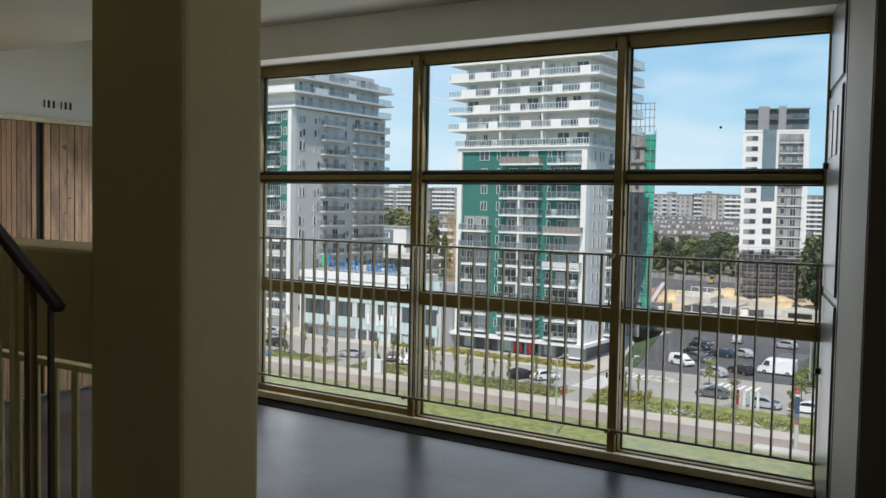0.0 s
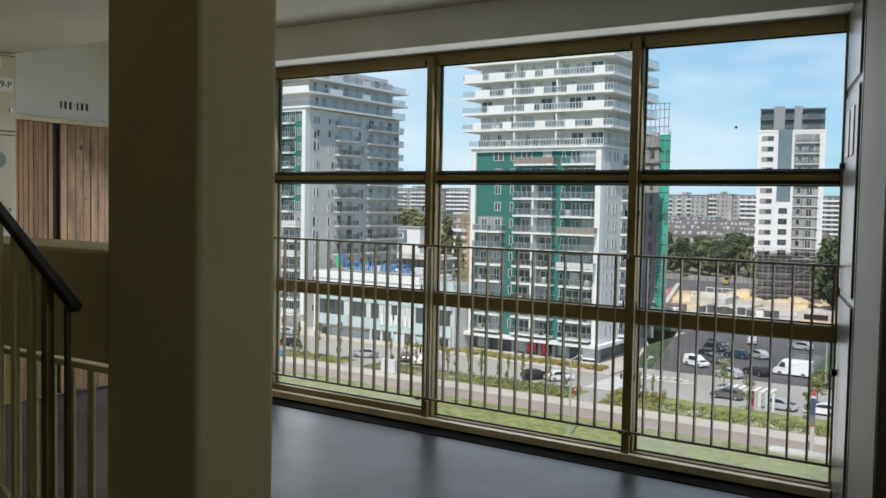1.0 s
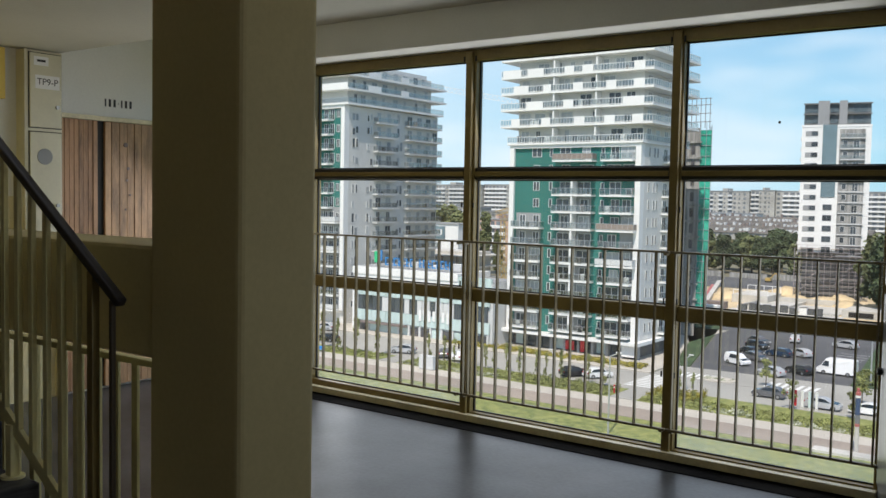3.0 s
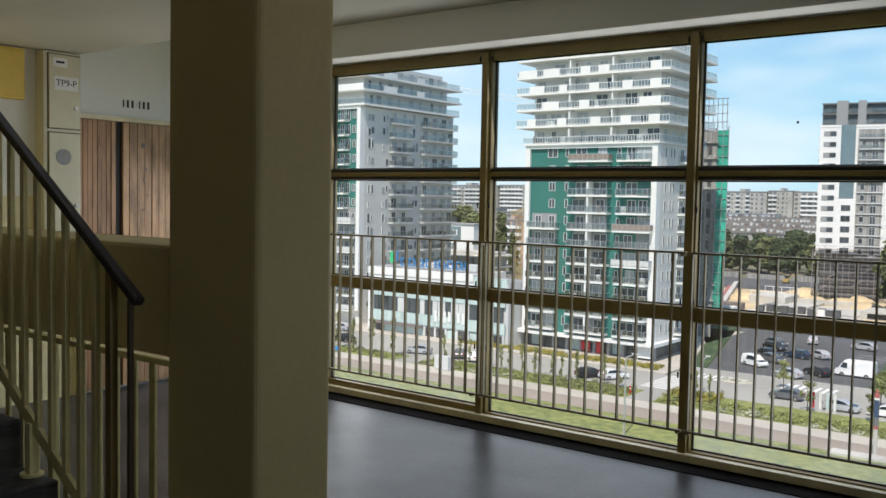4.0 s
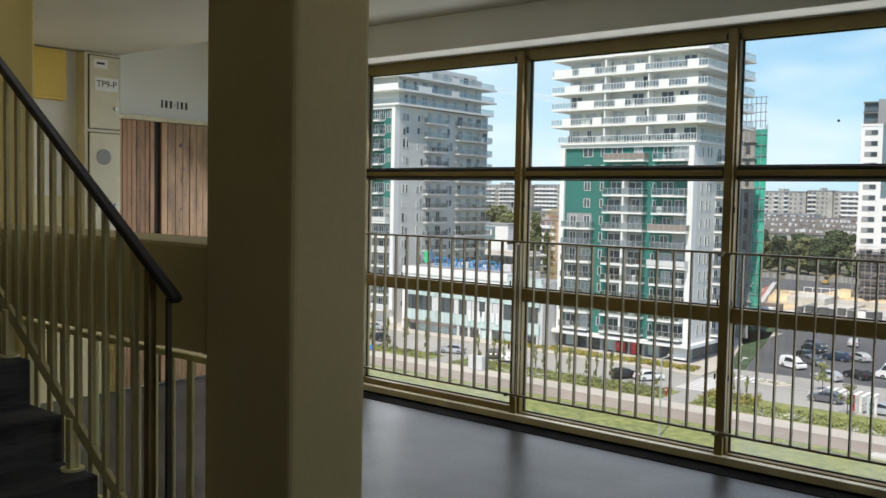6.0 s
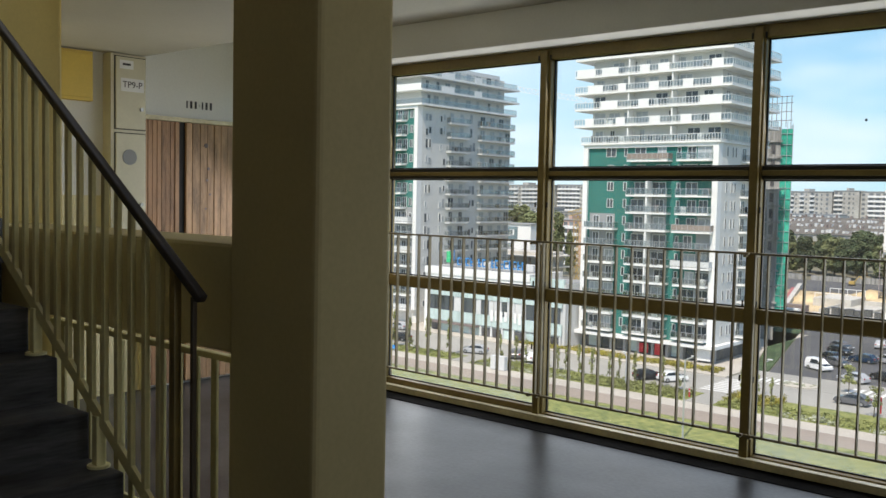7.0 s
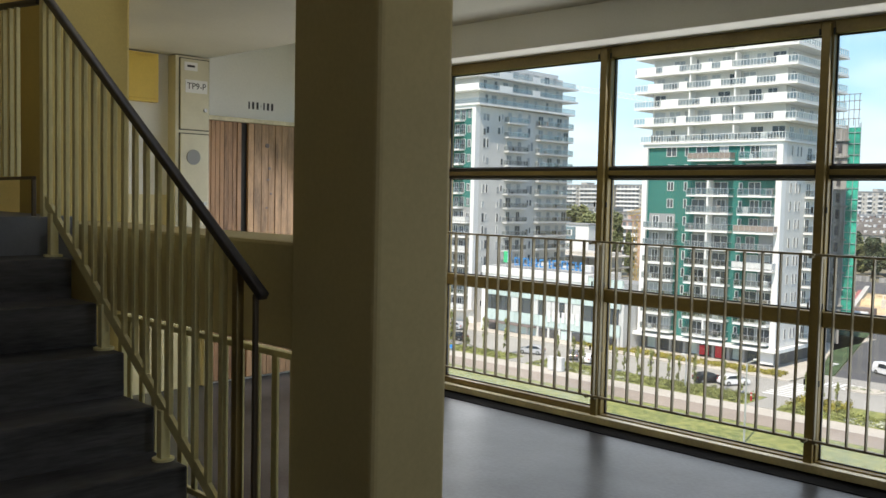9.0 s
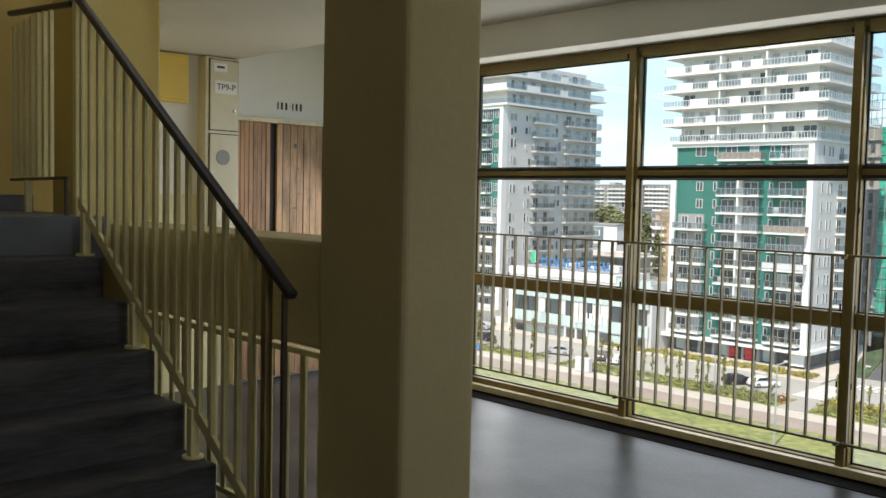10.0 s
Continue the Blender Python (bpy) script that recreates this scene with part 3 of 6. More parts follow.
# guard rails on the room side of the frames, one for each bay: flat bars on edge
RAIL_Y = W - 0.118
bm = bmesh.new()
box(bm, -0.0035, 0.0035, -0.011, 0.011, 0.1825, 1.0785)
bar_mesh = mesh("bar", bm)
for a, b, first, step_, n_, posts in ((-4.46, -3.125, -4.32, 0.0951, 13, (-4.40, -3.14)), (-3.118, -1.815, -3.045, 0.0965, 13, (-3.085, -1.84)),
                                      (-1.808, -0.80, -1.716, 0.0882, 11, (-1.785,)), (-5.44, -4.47, -5.40, 0.095, 10, (-5.42,))):
    rail = thing("guard_rail", (0, 0, 0), "thin grey-brown steel guard rail with upright flat bars", "railing", "guard rails along the window")
    boxes("top_rail", M["railpaint"], rail, [(a, b, RAIL_Y - 0.014, RAIL_Y + 0.014, 1.079, 1.090)], soft=0.002)
    boxes("bottom_rail", M["railpaint"], rail, [(a, b, RAIL_Y - 0.012, RAIL_Y + 0.012, 0.170, 0.182)], soft=0.002)
    for i in range(n_):
        put("bar", bar_mesh, M["railpaint"], rail, (first + i * step_, RAIL_Y, 0))
    for x in posts:
        for zz in (0.158, 1.066):
            boxes("bracket", M["railpaint"], rail, [(x - 0.008, x + 0.008, RAIL_Y + 0.002, W - 0.0755, zz, zz + 0.0115)])
    if posts[0] > -4.0:
        put("bar", bar_mesh, M["railpaint"], rail, (posts[0] + 0.003, RAIL_Y, 0))


# ---- the stair ----
RISE, TREAD, X1, YR = 0.155, 0.222, -2.19, 1.45
stair = thing("stair", (0, 0, 0), "dark terrazzo stair flight up to a half landing", "stairs", kind="structure")
for k in range(1, 8):
    x = X1 - (k - 1) * TREAD
    bm = bmesh.new()
    box(bm, x - TREAD - 0.03, x, 0.25, YR + 0.03, (k - 1) * RISE - (0.13 if k > 1 else -0.001), k * RISE - 0.03)
    bevel(bm, 0.008)
    part("step", bm, M["step"], stair)
x8 = X1 - 7 * TREAD
boxes("landing", M["greyskirt"], stair, [(-4.65, x8, 0.25, 1.602, 8 * RISE - 0.21, 8 * RISE - 0.03)], "grey half landing slab", 0.006)
boxes("skirting", M["greyskirt"], stair, [(-4.649, -4.63, 0.25, 1.6, 8 * RISE - 0.03, 8 * RISE + 0.045)], "blue-grey painted skirting", 0.003)
boxes("skirting_cap", M["cream"], stair, [(-4.649, -4.622, 0.25, 1.6, 8 * RISE + 0.0455, 8 * RISE + 0.06)], soft=0.003)


def nose(x):
    return RISE + (X1 - x) * RISE / TREAD


railing = thing("stair_railing", (0, 0, 0), "cream steel stair railing with a black plastic handrail", "railing")
rx0, rz0, rx1, rz1 = -2.165, 1.03, -3.73, 2.107
slope = (rz1 - rz0) / (rx0 - rx1)


def rail_z(x):
    return rz0 + (rx0 - x) * slope


bm = bmesh.new()
ang = math.atan2(rz1 - rz0, rx0 - rx1)
ln = math.hypot(rz1 - rz0, rx0 - rx1)
box(bm, -ln / 2, ln / 2, -0.017, 0.017, -0.014, 0.014)
bevel(bm, 0.01, 3)
hr = put("handrail", mesh("handrail", bm, True), M["handrail"], railing, Matrix.Translation(((rx0 + rx1) / 2, YR, (rz0 + rz1) / 2)) @ Matrix.Rotation(ang, 4, 'Y'), "black plastic handrail")
bm = bmesh.new()
box(bm, -0.37, 0.37, -0.016, 0.016, -0.012, 0.012)
bevel(bm, 0.009, 3)
put("landing_handrail", mesh("landing_handrail", bm, True), M["handrail"], railing, Matrix.Translation((-4.12, YR, 2.097)) @ Matrix.Rotation(radians(4.3), 4, 'Y'), "black plastic handrail")


def low_z(x):
    return nose(x) + 0.045


def flat_bar(bm, x0, z0, x1, z1, y, thick, high):
    """A flat bar on edge between two points of the railing plane."""
    v = [bm.verts.new((x, yy, z + dz)) for x, z in ((x0, z0), (x1, z1)) for yy in (y - thick, y + thick) for dz in (0, high)]
    for f in ((0, 1, 3, 2), (4, 6, 7, 5), (0, 4, 5, 1), (2, 3, 7, 6), (1, 5, 7, 3), (0, 2, 6, 4)):
        bm.faces.new([v[i] for i in f])


bm = bmesh.new()
flat_bar(bm, -2.22, low_z(-2.22), -3.70, low_z(-3.70), YR, 0.007, 0.048)
part("bottom_bar", bm, M["baluster"], railing)
bm = bmesh.new()
flat_bar(bm, -3.815, 1.36, -4.49, 1.352, YR, 0.006, 0.013)
part("landing_bottom_bar", bm, M["brown"], railing)
boxes("end_post", M["ochre"], railing, [(-2.314, -2.286, YR - 0.012, YR + 0.012, 0.001, rail_z(-2.30) - 0.012)], "olive brown end post", 0.003)
x = -2.38
while x > -3.70:
    boxes("baluster", M["baluster"], railing, [(x - 0.011, x + 0.011, YR - 0.008, YR + 0.008, low_z(x) + 0.03, rail_z(x) - 0.012)], soft=0.002)
    x -= 0.08
x = -3.99
while x > -4.45:
    boxes("baluster", M["baluster"], railing, [(x - 0.011, x + 0.011, YR - 0.008, YR + 0.008, 1.372, 2.085 + (x + 4.12) * 0.075)], soft=0.002)
    x -= 0.075
boxes("post", M["brown"], railing, [(-3.83, -3.815, YR - 0.008, YR + 0.008, 8 * RISE - 0.029, 1.372)], "thin brown post", 0.002)
# posts with round feet on the treads
for x in (-2.74, -3.18, -3.63):
    k = int((X1 - x) / TREAD) + 1
    top = low_z(x) + 0.02
    p_ = boxes("post", M["baluster"], railing, [(x - 0.016, x + 0.016, YR - 0.016, YR + 0.016, k * RISE - 0.022, top)], soft=0.003)
    bm = bmesh.new()
    rod(bm, (x, YR, k * RISE - 0.0295), (x, YR, k * RISE - 0.021), 0.036, 20)
    part("foot", bm, M["baluster"], p_)
boxes("newel", M["brown"], railing, [(-2.215, -2.2, YR - 0.007, YR + 0.007, 0.001, rail_z(-2.19) - 0.012)], "dark brown end post", 0.003)
boxes("post", M["baluster"], railing, [(-4.285, -4.255, YR - 0.014, YR + 0.014, 8 * RISE - 0.029, 1.356)], soft=0.003)
boxes("post", M["baluster"], railing, [(-3.725, -3.69, YR - 0.014, YR + 0.014, 8 * RISE - 0.029, 2.07)], soft=0.003)

# lower guard beyond the beam
guard = thing("hall_guard", (0, 0, 0), "cream steel guard with upright flat bars in the side hall", "railing")
boxes("top_rail", M["baluster"], guard, [(-4.02, -2.25, 1.90, 1.94, 0.728, 0.752)], soft=0.004)
boxes("bottom_rail", M["baluster"], guard, [(-4.02, -2.25, 1.91, 1.93, 0.06, 0.085)], soft=0.003)
x = -2.32
while x > -4.0:
    boxes("baluster", M["baluster"], guard, [(x - 0.017, x + 0.017, 1.914, 1.926, 0.085, 0.728)], soft=0.002)
    x -= 0.115
for x in (-2.27, -3.45, -4.0):
    boxes("post", M["baluster"], guard, [(x - 0.016, x + 0.016, 1.904, 1.936, 0.001, 0.728)], soft=0.003)


# ---- the side hall ----
XW = -5.51
wood = thing("plank_doors", (0, 0, 0), "brown wooden plank doors with a dark gap between the leaves", "door")
boxes("backing", M["black"], wood, [(XW, XW + 0.02, 3.215, 4.36, 0.02, 1.81)])
y = 3.22
random.seed(3)
while y < 3.49:
    boxes("plank", M["wood"], wood, [(XW + 0.0205, XW + 0.038 + random.uniform(0, 0.006), y, y + 0.031, 0.022, 1.808)], soft=0.002)
    y += 0.034
y = 3.547
while y < 4.35:
    w_ = random.uniform(0.044, 0.062)
    boxes("plank", M["wood2"], wood, [(XW + 0.0205, XW + 0.040 + random.uniform(0, 0.006), y, y + w_ - 0.004, 0.022, 1.808)], soft=0.002)
    y += w_
boxes("door_frame", M["sill"], wood, [(XW, XW + 0.05, 3.207, 3.218, 0.001, 1.84), (XW, XW + 0.055, 3.218, 4.38, 1.811, 1.84)], "cream painted door frame", 0.003)
for yy, zz, s in ((3.70, 1.66, 0.03), (3.72, 1.50, 0.02), (3.71, 1.42, 0.016), (3.70, 1.22, 0.014), (3.735, 1.32, 0.014)):
    bm = bmesh.new()
    rod(bm, (XW + 0.0445, yy, zz), (XW + 0.049, yy, zz), s * 0.55, 10)
    part("knot", bm, M["rust"], wood, "dark mark in the wood")

plate = thing("number_sign", (0, 0, 0), "small row of black stencilled marks on the white wall", "sign")
yy = 3.57
for w_ in (0.026, 0.032, 0.032, 0.018, 0.026, 0.032, 0.032):
    h_ = 0.012 if w_ == 0.018 else 0.05
    boxes("mark", M["ink"], plate, [(XW + 0.001, XW + 0.003, yy, yy + w_ - 0.016, 1.938 - h_ / 2, 1.938 + h_ / 2)])
    yy += w_ + 0.004

tp = thing("telecom_cabinet", (0, 0, 0), "narrow cream metal telecom cabinet with two doors on the wall", "cabinet")
boxes("body", M["boxpaint"], tp, [(XW, XW + 0.10, 2.955, 3.203, 1.02, 2.205)], soft=0.006)
for z0, z1 in ((1.045, 1.70), (1.73, 2.185)):
    d = boxes("door", M["boxpaint"], tp, [(XW + 0.1005, XW + 0.112, 2.985, 3.192, z0, z1)], soft=0.004)
    boxes("door_gap", M["gasket"], tp, [(XW + 0.1002, XW + 0.1015, 2.979, 3.198, z0 - 0.006, z1 + 0.006)])
    bm = bmesh.new()
    rod(bm, (XW + 0.112, 3.162, z0 + (0.2 if z0 < 1.5 else 0.13)), (XW + 0.124, 3.162, z0 + (0.2 if z0 < 1.5 else 0.13)), 0.012, 12)
    part("lock", bm, M["metal"], d, "round metal lock")
lab = boxes("label_plate", M["labelwhite"], tp, [(XW + 0.1125, XW + 0.1145, 3.018, 3.178, 1.968, 2.052)], "white printed label")
boxes("small_label", M["labelwhite"], tp, [(XW + 0.1125, XW + 0.1145, 3.01, 3.105, 2.11, 2.165)], "small white label")
boxes("small_print", M["ink"], tp, [(XW + 0.115, XW + 0.116, 3.03, 3.085, 2.132, 2.146)])
bm = bmesh.new()
rod(bm, (XW + 0.1125, 3.08, 1.55), (XW + 0.115, 3.08, 1.55), 0.05, 24)
part("vent", bm, M["render_mid"], tp, "round grey vent")
txt = bpy.data.curves.new("lettering", 'FONT')
txt.body = "TP9-P"
txt.size, txt.extrude, txt.align_x, txt.align_y = 0.057, 0.0006, 'CENTER', 'CENTER'
txt.materials.append(M["ink"])
lt = new("lettering", txt)
lt.parent = lab
lt.matrix_basis = Matrix.Translation((XW + 0.1155, 3.098, 2.01)) @ Euler((radians(90), 0, radians(90))).to_matrix().to_4x4()

yb = thing("yellow_wall_box", (0, 0, 0), "flat yellow painted metal box on the wall", "cabinet")
boxes("body", M["boxyellow"], yb, [(XW, XW + 0.05, 2.55, 2.865, 1.89, 2.2)], soft=0.005)
boxes("door", M["boxyellow"], yb, [(XW + 0.0505, XW + 0.058, 2.57, 2.848, 1.91, 2.18)], soft=0.003)


# ---- outside: ground ----
G = -24.0


def sheet(name, material, points, top, label, category, deep=0.3):
    bm = bmesh.new()
    prism(bm, points, top - deep, top)
    return tagged(part(name, bm, material), label, category, kind="structure")


def rect(x0, x1, y0, y1):
    return [(x0, y0), (x1, y0), (x1, y1), (x0, y1)]


sheet("ground", M["dirt"], rect(-2500, 2500, -200, 4500), G - 0.05, "bare earth and rough grass to the horizon", "ground")
sheet("lawn", M["lawn"], rect(-220, 120, W + 0.4, 98.8), G, "mown sunlit lawn", "lawn")
sheet("cycle_path", M["redpave"], rect(-220, 120, 98.83, 103.8), G + 0.01, "red-brown paved cycle path", "path")
sheet("pavement", M["pave"], rect(-220, 120, 103.83, 107.6), G + 0.02, "pale concrete pavement", "pavement")
sheet("verge", M["lawn"], rect(-88.5, -52.5, 107.63, 114.0), G + 0.03, "planted verge", "verge")
sheet("verge_west", M["lawn"], rect(-220, -92.5, 107.63, 112.6), G + 0.03, "grass verge with shrubs", "verge")
sheet("verge_east", M["lawn"], rect(-48.8, -14.0, 107.63, 116.6), G + 0.03, "planted verge", "verge")
sheet("road", M["road"], rect(-220, 120, 107.9, 126.6), G, "pale worn asphalt street", "road")
sheet("pavement_far", M["pave"], [(-220, 126.63), (-55.2, 126.63), (-55.2, 135.9), (-62.0, 159.0), (-62.0, 180), (-220, 180)], G + 0.12, "pale paved forecourt with a kerb", "pavement", 0.5)
sheet("side_street", M["road"], [(-55.0, 126.7), (20, 126.7), (20, 137), (-29, 137.0), (-54.8, 136.0)], G + 0.005, "pale asphalt side street", "road")
sheet("car_park", M["asphalt"], [(-52.4, 135.9), (-29.6, 137.05), (-29.6, 150), (-36, 195), (-67.5, 195)], G + 0.01, "dark asphalt car park", "car park")
sheet("bank_west", M["darkgrass"], [(-52.6, 136.1), (-67.7, 195), (-78, 195), (-61.8, 159.2), (-55.0, 136.1)], G + 0.12, "dark grass bank beside the car park", "lawn")
sheet("bank_east", M["darkgrass"], [(-29.4, 137.2), (10, 137.2), (10, 190), (-35.6, 192)], G + 0.05, "dark grass beyond a fence", "lawn")
sheet("building_site", M["sand"], [(-95, 200), (-20, 206), (-20, 275), (-120, 275)], G + 0.02, "yellow sandy building site", "building site")
bm = bmesh.new()
prism(bm, [(-45.4 + 2.6 * math.cos(a * 0.349), 128.6 + 1.9 * math.sin(a * 0.349)) for a in range(18)], G - 0.1, G + 0.14)
tagged(part("traffic_island", bm, M["pave"]), "oval paved traffic island with a kerb", "traffic island", kind="structure")


def crossing(x0, y0, n, dx, dy, w, h):
    c = thing("zebra_crossing", (0, 0, 0), "white painted zebra crossing on the street", "road marking", "zebra crossings", "structure")
    for i in range(n):
        x, y = x0 + i * dx, y0 + i * dy
        boxes("stripe", M["marking"], c, [(x, x + w, y, y + h, G + 0.011, G + 0.019)])


crossing(-54.5, 116.5, 9, 0, 1.15, 4.2, 0.6)
crossing(-51.2, 127.3, 6, 1.0, 0, 0.55, 4.0)
crossing(-39.0, 128.5, 7, 1.05, 0, 0.55, 4.0)
lines = thing("parking_lines", (0, 0, 0), "white painted bay lines in the car park", "road marking", "", "structure")
for i in range(9):
    boxes("line", M["marking"], lines, [(-37.4, -32.6, 146 + i * 2.6, 146.12 + i * 2.6, G + 0.012, G + 0.02)])

# ---- planting ----


def leaf_cloud(bm, centres, count, size, seed):
    """Many small bent leaves strewn round a list of (centre, radii)."""
    rng = random.Random(seed)
    for c, r in centres:
        for _ in range(count):
            d = Vector((rng.gauss(0, 1), rng.gauss(0, 1), rng.gauss(0, 1))).normalized() * rng.uniform(0.45, 1.05)
            p = Vector(c) + Vector((d.x * r[0], d.y * r[1], d.z * r[2]))
            s = size * rng.uniform(0.6, 1.5)
            n = (d + Vector((rng.uniform(-1, 1), rng.uniform(-1, 1), rng.uniform(-0.2, 1.2)))).normalized()
            a = n.orthogonal().normalized()
            a.rotate(Matrix.Rotation(rng.uniform(0, 6.28), 3, n))
            b = n.cross(a)
            v = [bm.verts.new(p + q) for q in (a * s, b * s * 0.7 + n * s * 0.2, -a * s, -b * s * 0.7 + n * s * 0.2)]
            bm.faces.new(v)


def tree_meshes(height, spread, trunk, leaf, seed, blobs, per, size, low=0.38):
    rng = random.Random(seed)
    bm = bmesh.new()
    rod(bm, (0, 0, -0.1), (0.05 * height * 0.2, 0, height * 0.45), trunk, 7, trunk * 0.6)
    cents = []
    for i in range(blobs):
        a, u = rng.uniform(0, 6.28), rng.uniform(0, 1)
        z = height * (low + (0.93 - low) * u)
        rr = spread * (1 - 0.55 * abs(u - 0.35)) * rng.uniform(0.25, 0.8)
        p = Vector((rr * math.cos(a), rr * math.sin(a), z))
        cents.append((p, (spread * rng.uniform(0.28, 0.48), spread * rng.uniform(0.28, 0.48), height * rng.uniform(0.07, 0.13))))
        rod(bm, (0, 0, height * rng.uniform(0.25, 0.45)), p, trunk * 0.35, 5, trunk * 0.1)
    t = mesh("trunk", bm)
    bm = bmesh.new()
    leaf_cloud(bm, cents, per, size, seed + 1)
    c = bpy.data.meshes.new("crown")
    bm.to_mesh(c)
    bm.free()
    t.materials.append(M["bark"])
    c.materials.append(M[leaf])
    return t, c


def plant_tree(meshes, x, y, s, rot, label, group):
    t = thing("tree", Matrix.Translation((x, y, G)) @ Matrix.Rotation(rot, 4, 'Z') @ Matrix.Scale(s, 4), label, "tree", group)
    put("trunk", meshes[0], None, t)
    put("crown", meshes[1], None, t)


rng = random.Random(5)
SLIM = [tree_meshes(4.4, 0.42, 0.06, "leaf", 20 + i, 15, 30, 0.09, 0.14) for i in range(3)]
ROUND = [tree_meshes(3.8, 1.0, 0.07, "leaf", 30 + i, 10, 60, 0.11) for i in range(2)]
BIG = [tree_meshes((13.5, 15.5, 11.5)[i], (5.0, 3.8, 5.5)[i], 0.3, ("leafdark", "leafdeep", "leafolive")[i], 40 + i, 34, 150, 0.5, 0.22) for i in range(3)]
for i, x in enumerate((-86, -83.2, -80.6, -77.8, -75.2, -73.8, -71.3, -69.0, -66.4, -65.0, -62.6, -58.2, -55.6, -47.0, -44.8, -42.8)):
    plant_tree(SLIM[i % 3], x, 112.6 + rng.uniform(-0.5, 0.5), rng.uniform(0.85, 1.15), rng.uniform(0, 6), "slim young street tree with thin leaves", "young street trees")
for i, x in enumerate((-110.5, -106.8, -103.2, -98.6, -95.2)):
    plant_tree(SLIM[(i + 1) % 3], x, 110.6 + rng.uniform(-1, 1), rng.uniform(1.2, 1.5), rng.uniform(0, 6), "slim young street tree with thin leaves", "young street trees")
for i, (x, y, s) in enumerate(((-38.6, 128.6, 1.05), (-31.8, 116.0, 1.0), (-25.2, 124.5, 1.25), (-24.2, 115.2, 0.9), (-21.5, 127, 1.1))):
    plant_tree(ROUND[i % 2], x, y, s, i * 1.3, "small round leafy street tree", "small street trees")
for i in range(44):
    plant_tree(BIG[rng.choice((0, 0, 1, 1, 2))], -146 + i * 2.05 + rng.uniform(-2, 2), rng.uniform(318, 372), rng.uniform(0.8, 1.15), rng.uniform(0, 6), "large green leafy tree beyond the site", "trees beyond the site")
for i in range(9):
    plant_tree(BIG[i % 3], -44.5 + i * 2.6, 238 + rng.uniform(-9, 20), rng.uniform(1.0, 1.5), rng.uniform(0, 6), "large green leafy tree beyond the site", "trees beyond the site")
for x, y, s in ((-266, 345, 1.65), (-260, 350, 1.7), (-254, 346, 1.55), (-249, 347, 1.45), (-244, 344, 1.3), (-217, 330, 1.3), (-214, 336, 1.1), (-300, 420, 1.0), (-292, 420, 1.1)):
    plant_tree(BIG[0], x, y, s, x, "large dark green leafy tree between the towers", "trees between the towers")

POPLAR = tree_meshes(20.0, 2.4, 0.25, "leafdark", 60, 40, 110, 0.42, 0.1)
plant_tree(POPLAR, -175.0, 260, 1.08, 0.4, "tall slim dark green poplar between the towers", "trees between the towers")
plant_tree(POPLAR, -171.8, 263, 0.75, 2.1, "tall slim dark green poplar between the towers", "trees between the towers")


def hedge(name, x0, x1, y0, y1, high, leaf, per_m2, size, seed, label):
    r = random.Random(seed)
    bm = bmesh.new()
    n = int((x1 - x0) * (y1 - y0) * per_m2 * 1.7)
    cents = []
    for _ in range(n):
        x, y = r.uniform(x0, x1), r.uniform(y0, y1)
        h = high * (0.55 + 0.45 * noise.noise(Vector((x * 0.35, y * 0.35, seed)))) * r.uniform(0.7, 1.1)
        cents.append((Vector((x, y, G + h * 0.5)), (0.4, 0.4, h * 0.5)))
    leaf_cloud(bm, cents, 22, size * 0.42, seed)
    me = bpy.data.meshes.new(name)
    bm.to_mesh(me)
    bm.free()
    return tagged(put(name, me, M[leaf]), label, "hedge", kind="stuff")


hedge("hedge", -88, -53, 108.0, 112.6, 1.0, "leaf", 2.2, 0.22, 1, "low green shrub bed along the pavement")
hedge("hedge", -66, -53.5, 107.9, 113.4, 1.3, "leaf", 1.8, 0.22, 2, "darker shrubs at the end of the bed")
hedge("white_shrub", -88, -70, 107.8, 109.0, 0.9, "leafpale", 2.5, 0.2, 3, "pale flowering shrubs along the pavement")
hedge("yellow_hedge", -95, -57.5, 128.4, 132.0, 1.1, "leafyellow", 2.4, 0.25, 4, "bright yellow-green hedge by the forecourt")
hedge("yellow_hedge", -48.6, -42.5, 111.0, 116.4, 1.7, "leafyellow", 2.6, 0.25, 5, "bright yellow-green shrubs by the street")
hedge("hedge", -48.6, -15, 107.9, 112.6, 0.9, "leaf", 2.0, 0.24, 6, "loose green shrub bed along the pavement")
hedge("white_shrub", -40.5, -33.0, 108.0, 109.6, 0.9, "leafpale", 2.6, 0.22, 7, "pale flowering shrubs along the pavement")
hedge("white_shrub", -30, -18, 107.8, 109.2, 0.7, "leafpale", 2.0, 0.22, 8, "pale flowering shrubs along the pavement")
hedge("hedge", -106, -94, 108.3, 112.3, 0.7, "leaf", 1.6, 0.22, 9, "low green shrubs on the verge")
hedge("hedge", -29, -24, 138, 188, 1.9, "leafdark", 0.9, 0.35, 10, "dark hedge beside the car park")
hedge("hedge", -47.5, -43.5, 127.6, 129.5, 0.6, "leafpale", 2.0, 0.2, 11, "low plants on the traffic island")


# ---- cars ----
def profile(bm, pts, half, inset=0.0, top=None):
    """A side outline pulled across the car's width; points above `top` lean inwards by inset."""
    left, right = [], []
    for x, z in pts:
        w = half - (inset * (z - top) if top is not None and z > top else 0)
        left.append(bm.verts.new((x, w, z)))
        right.append(bm.verts.new((x, -w, z)))
    k = len(pts)
    for i in range(k):
        j = (i + 1) % k
        bm.faces.new((left[i], left[j], right[j], right[i]))
    bm.faces.new(left[::-1])
    bm.faces.new(right)


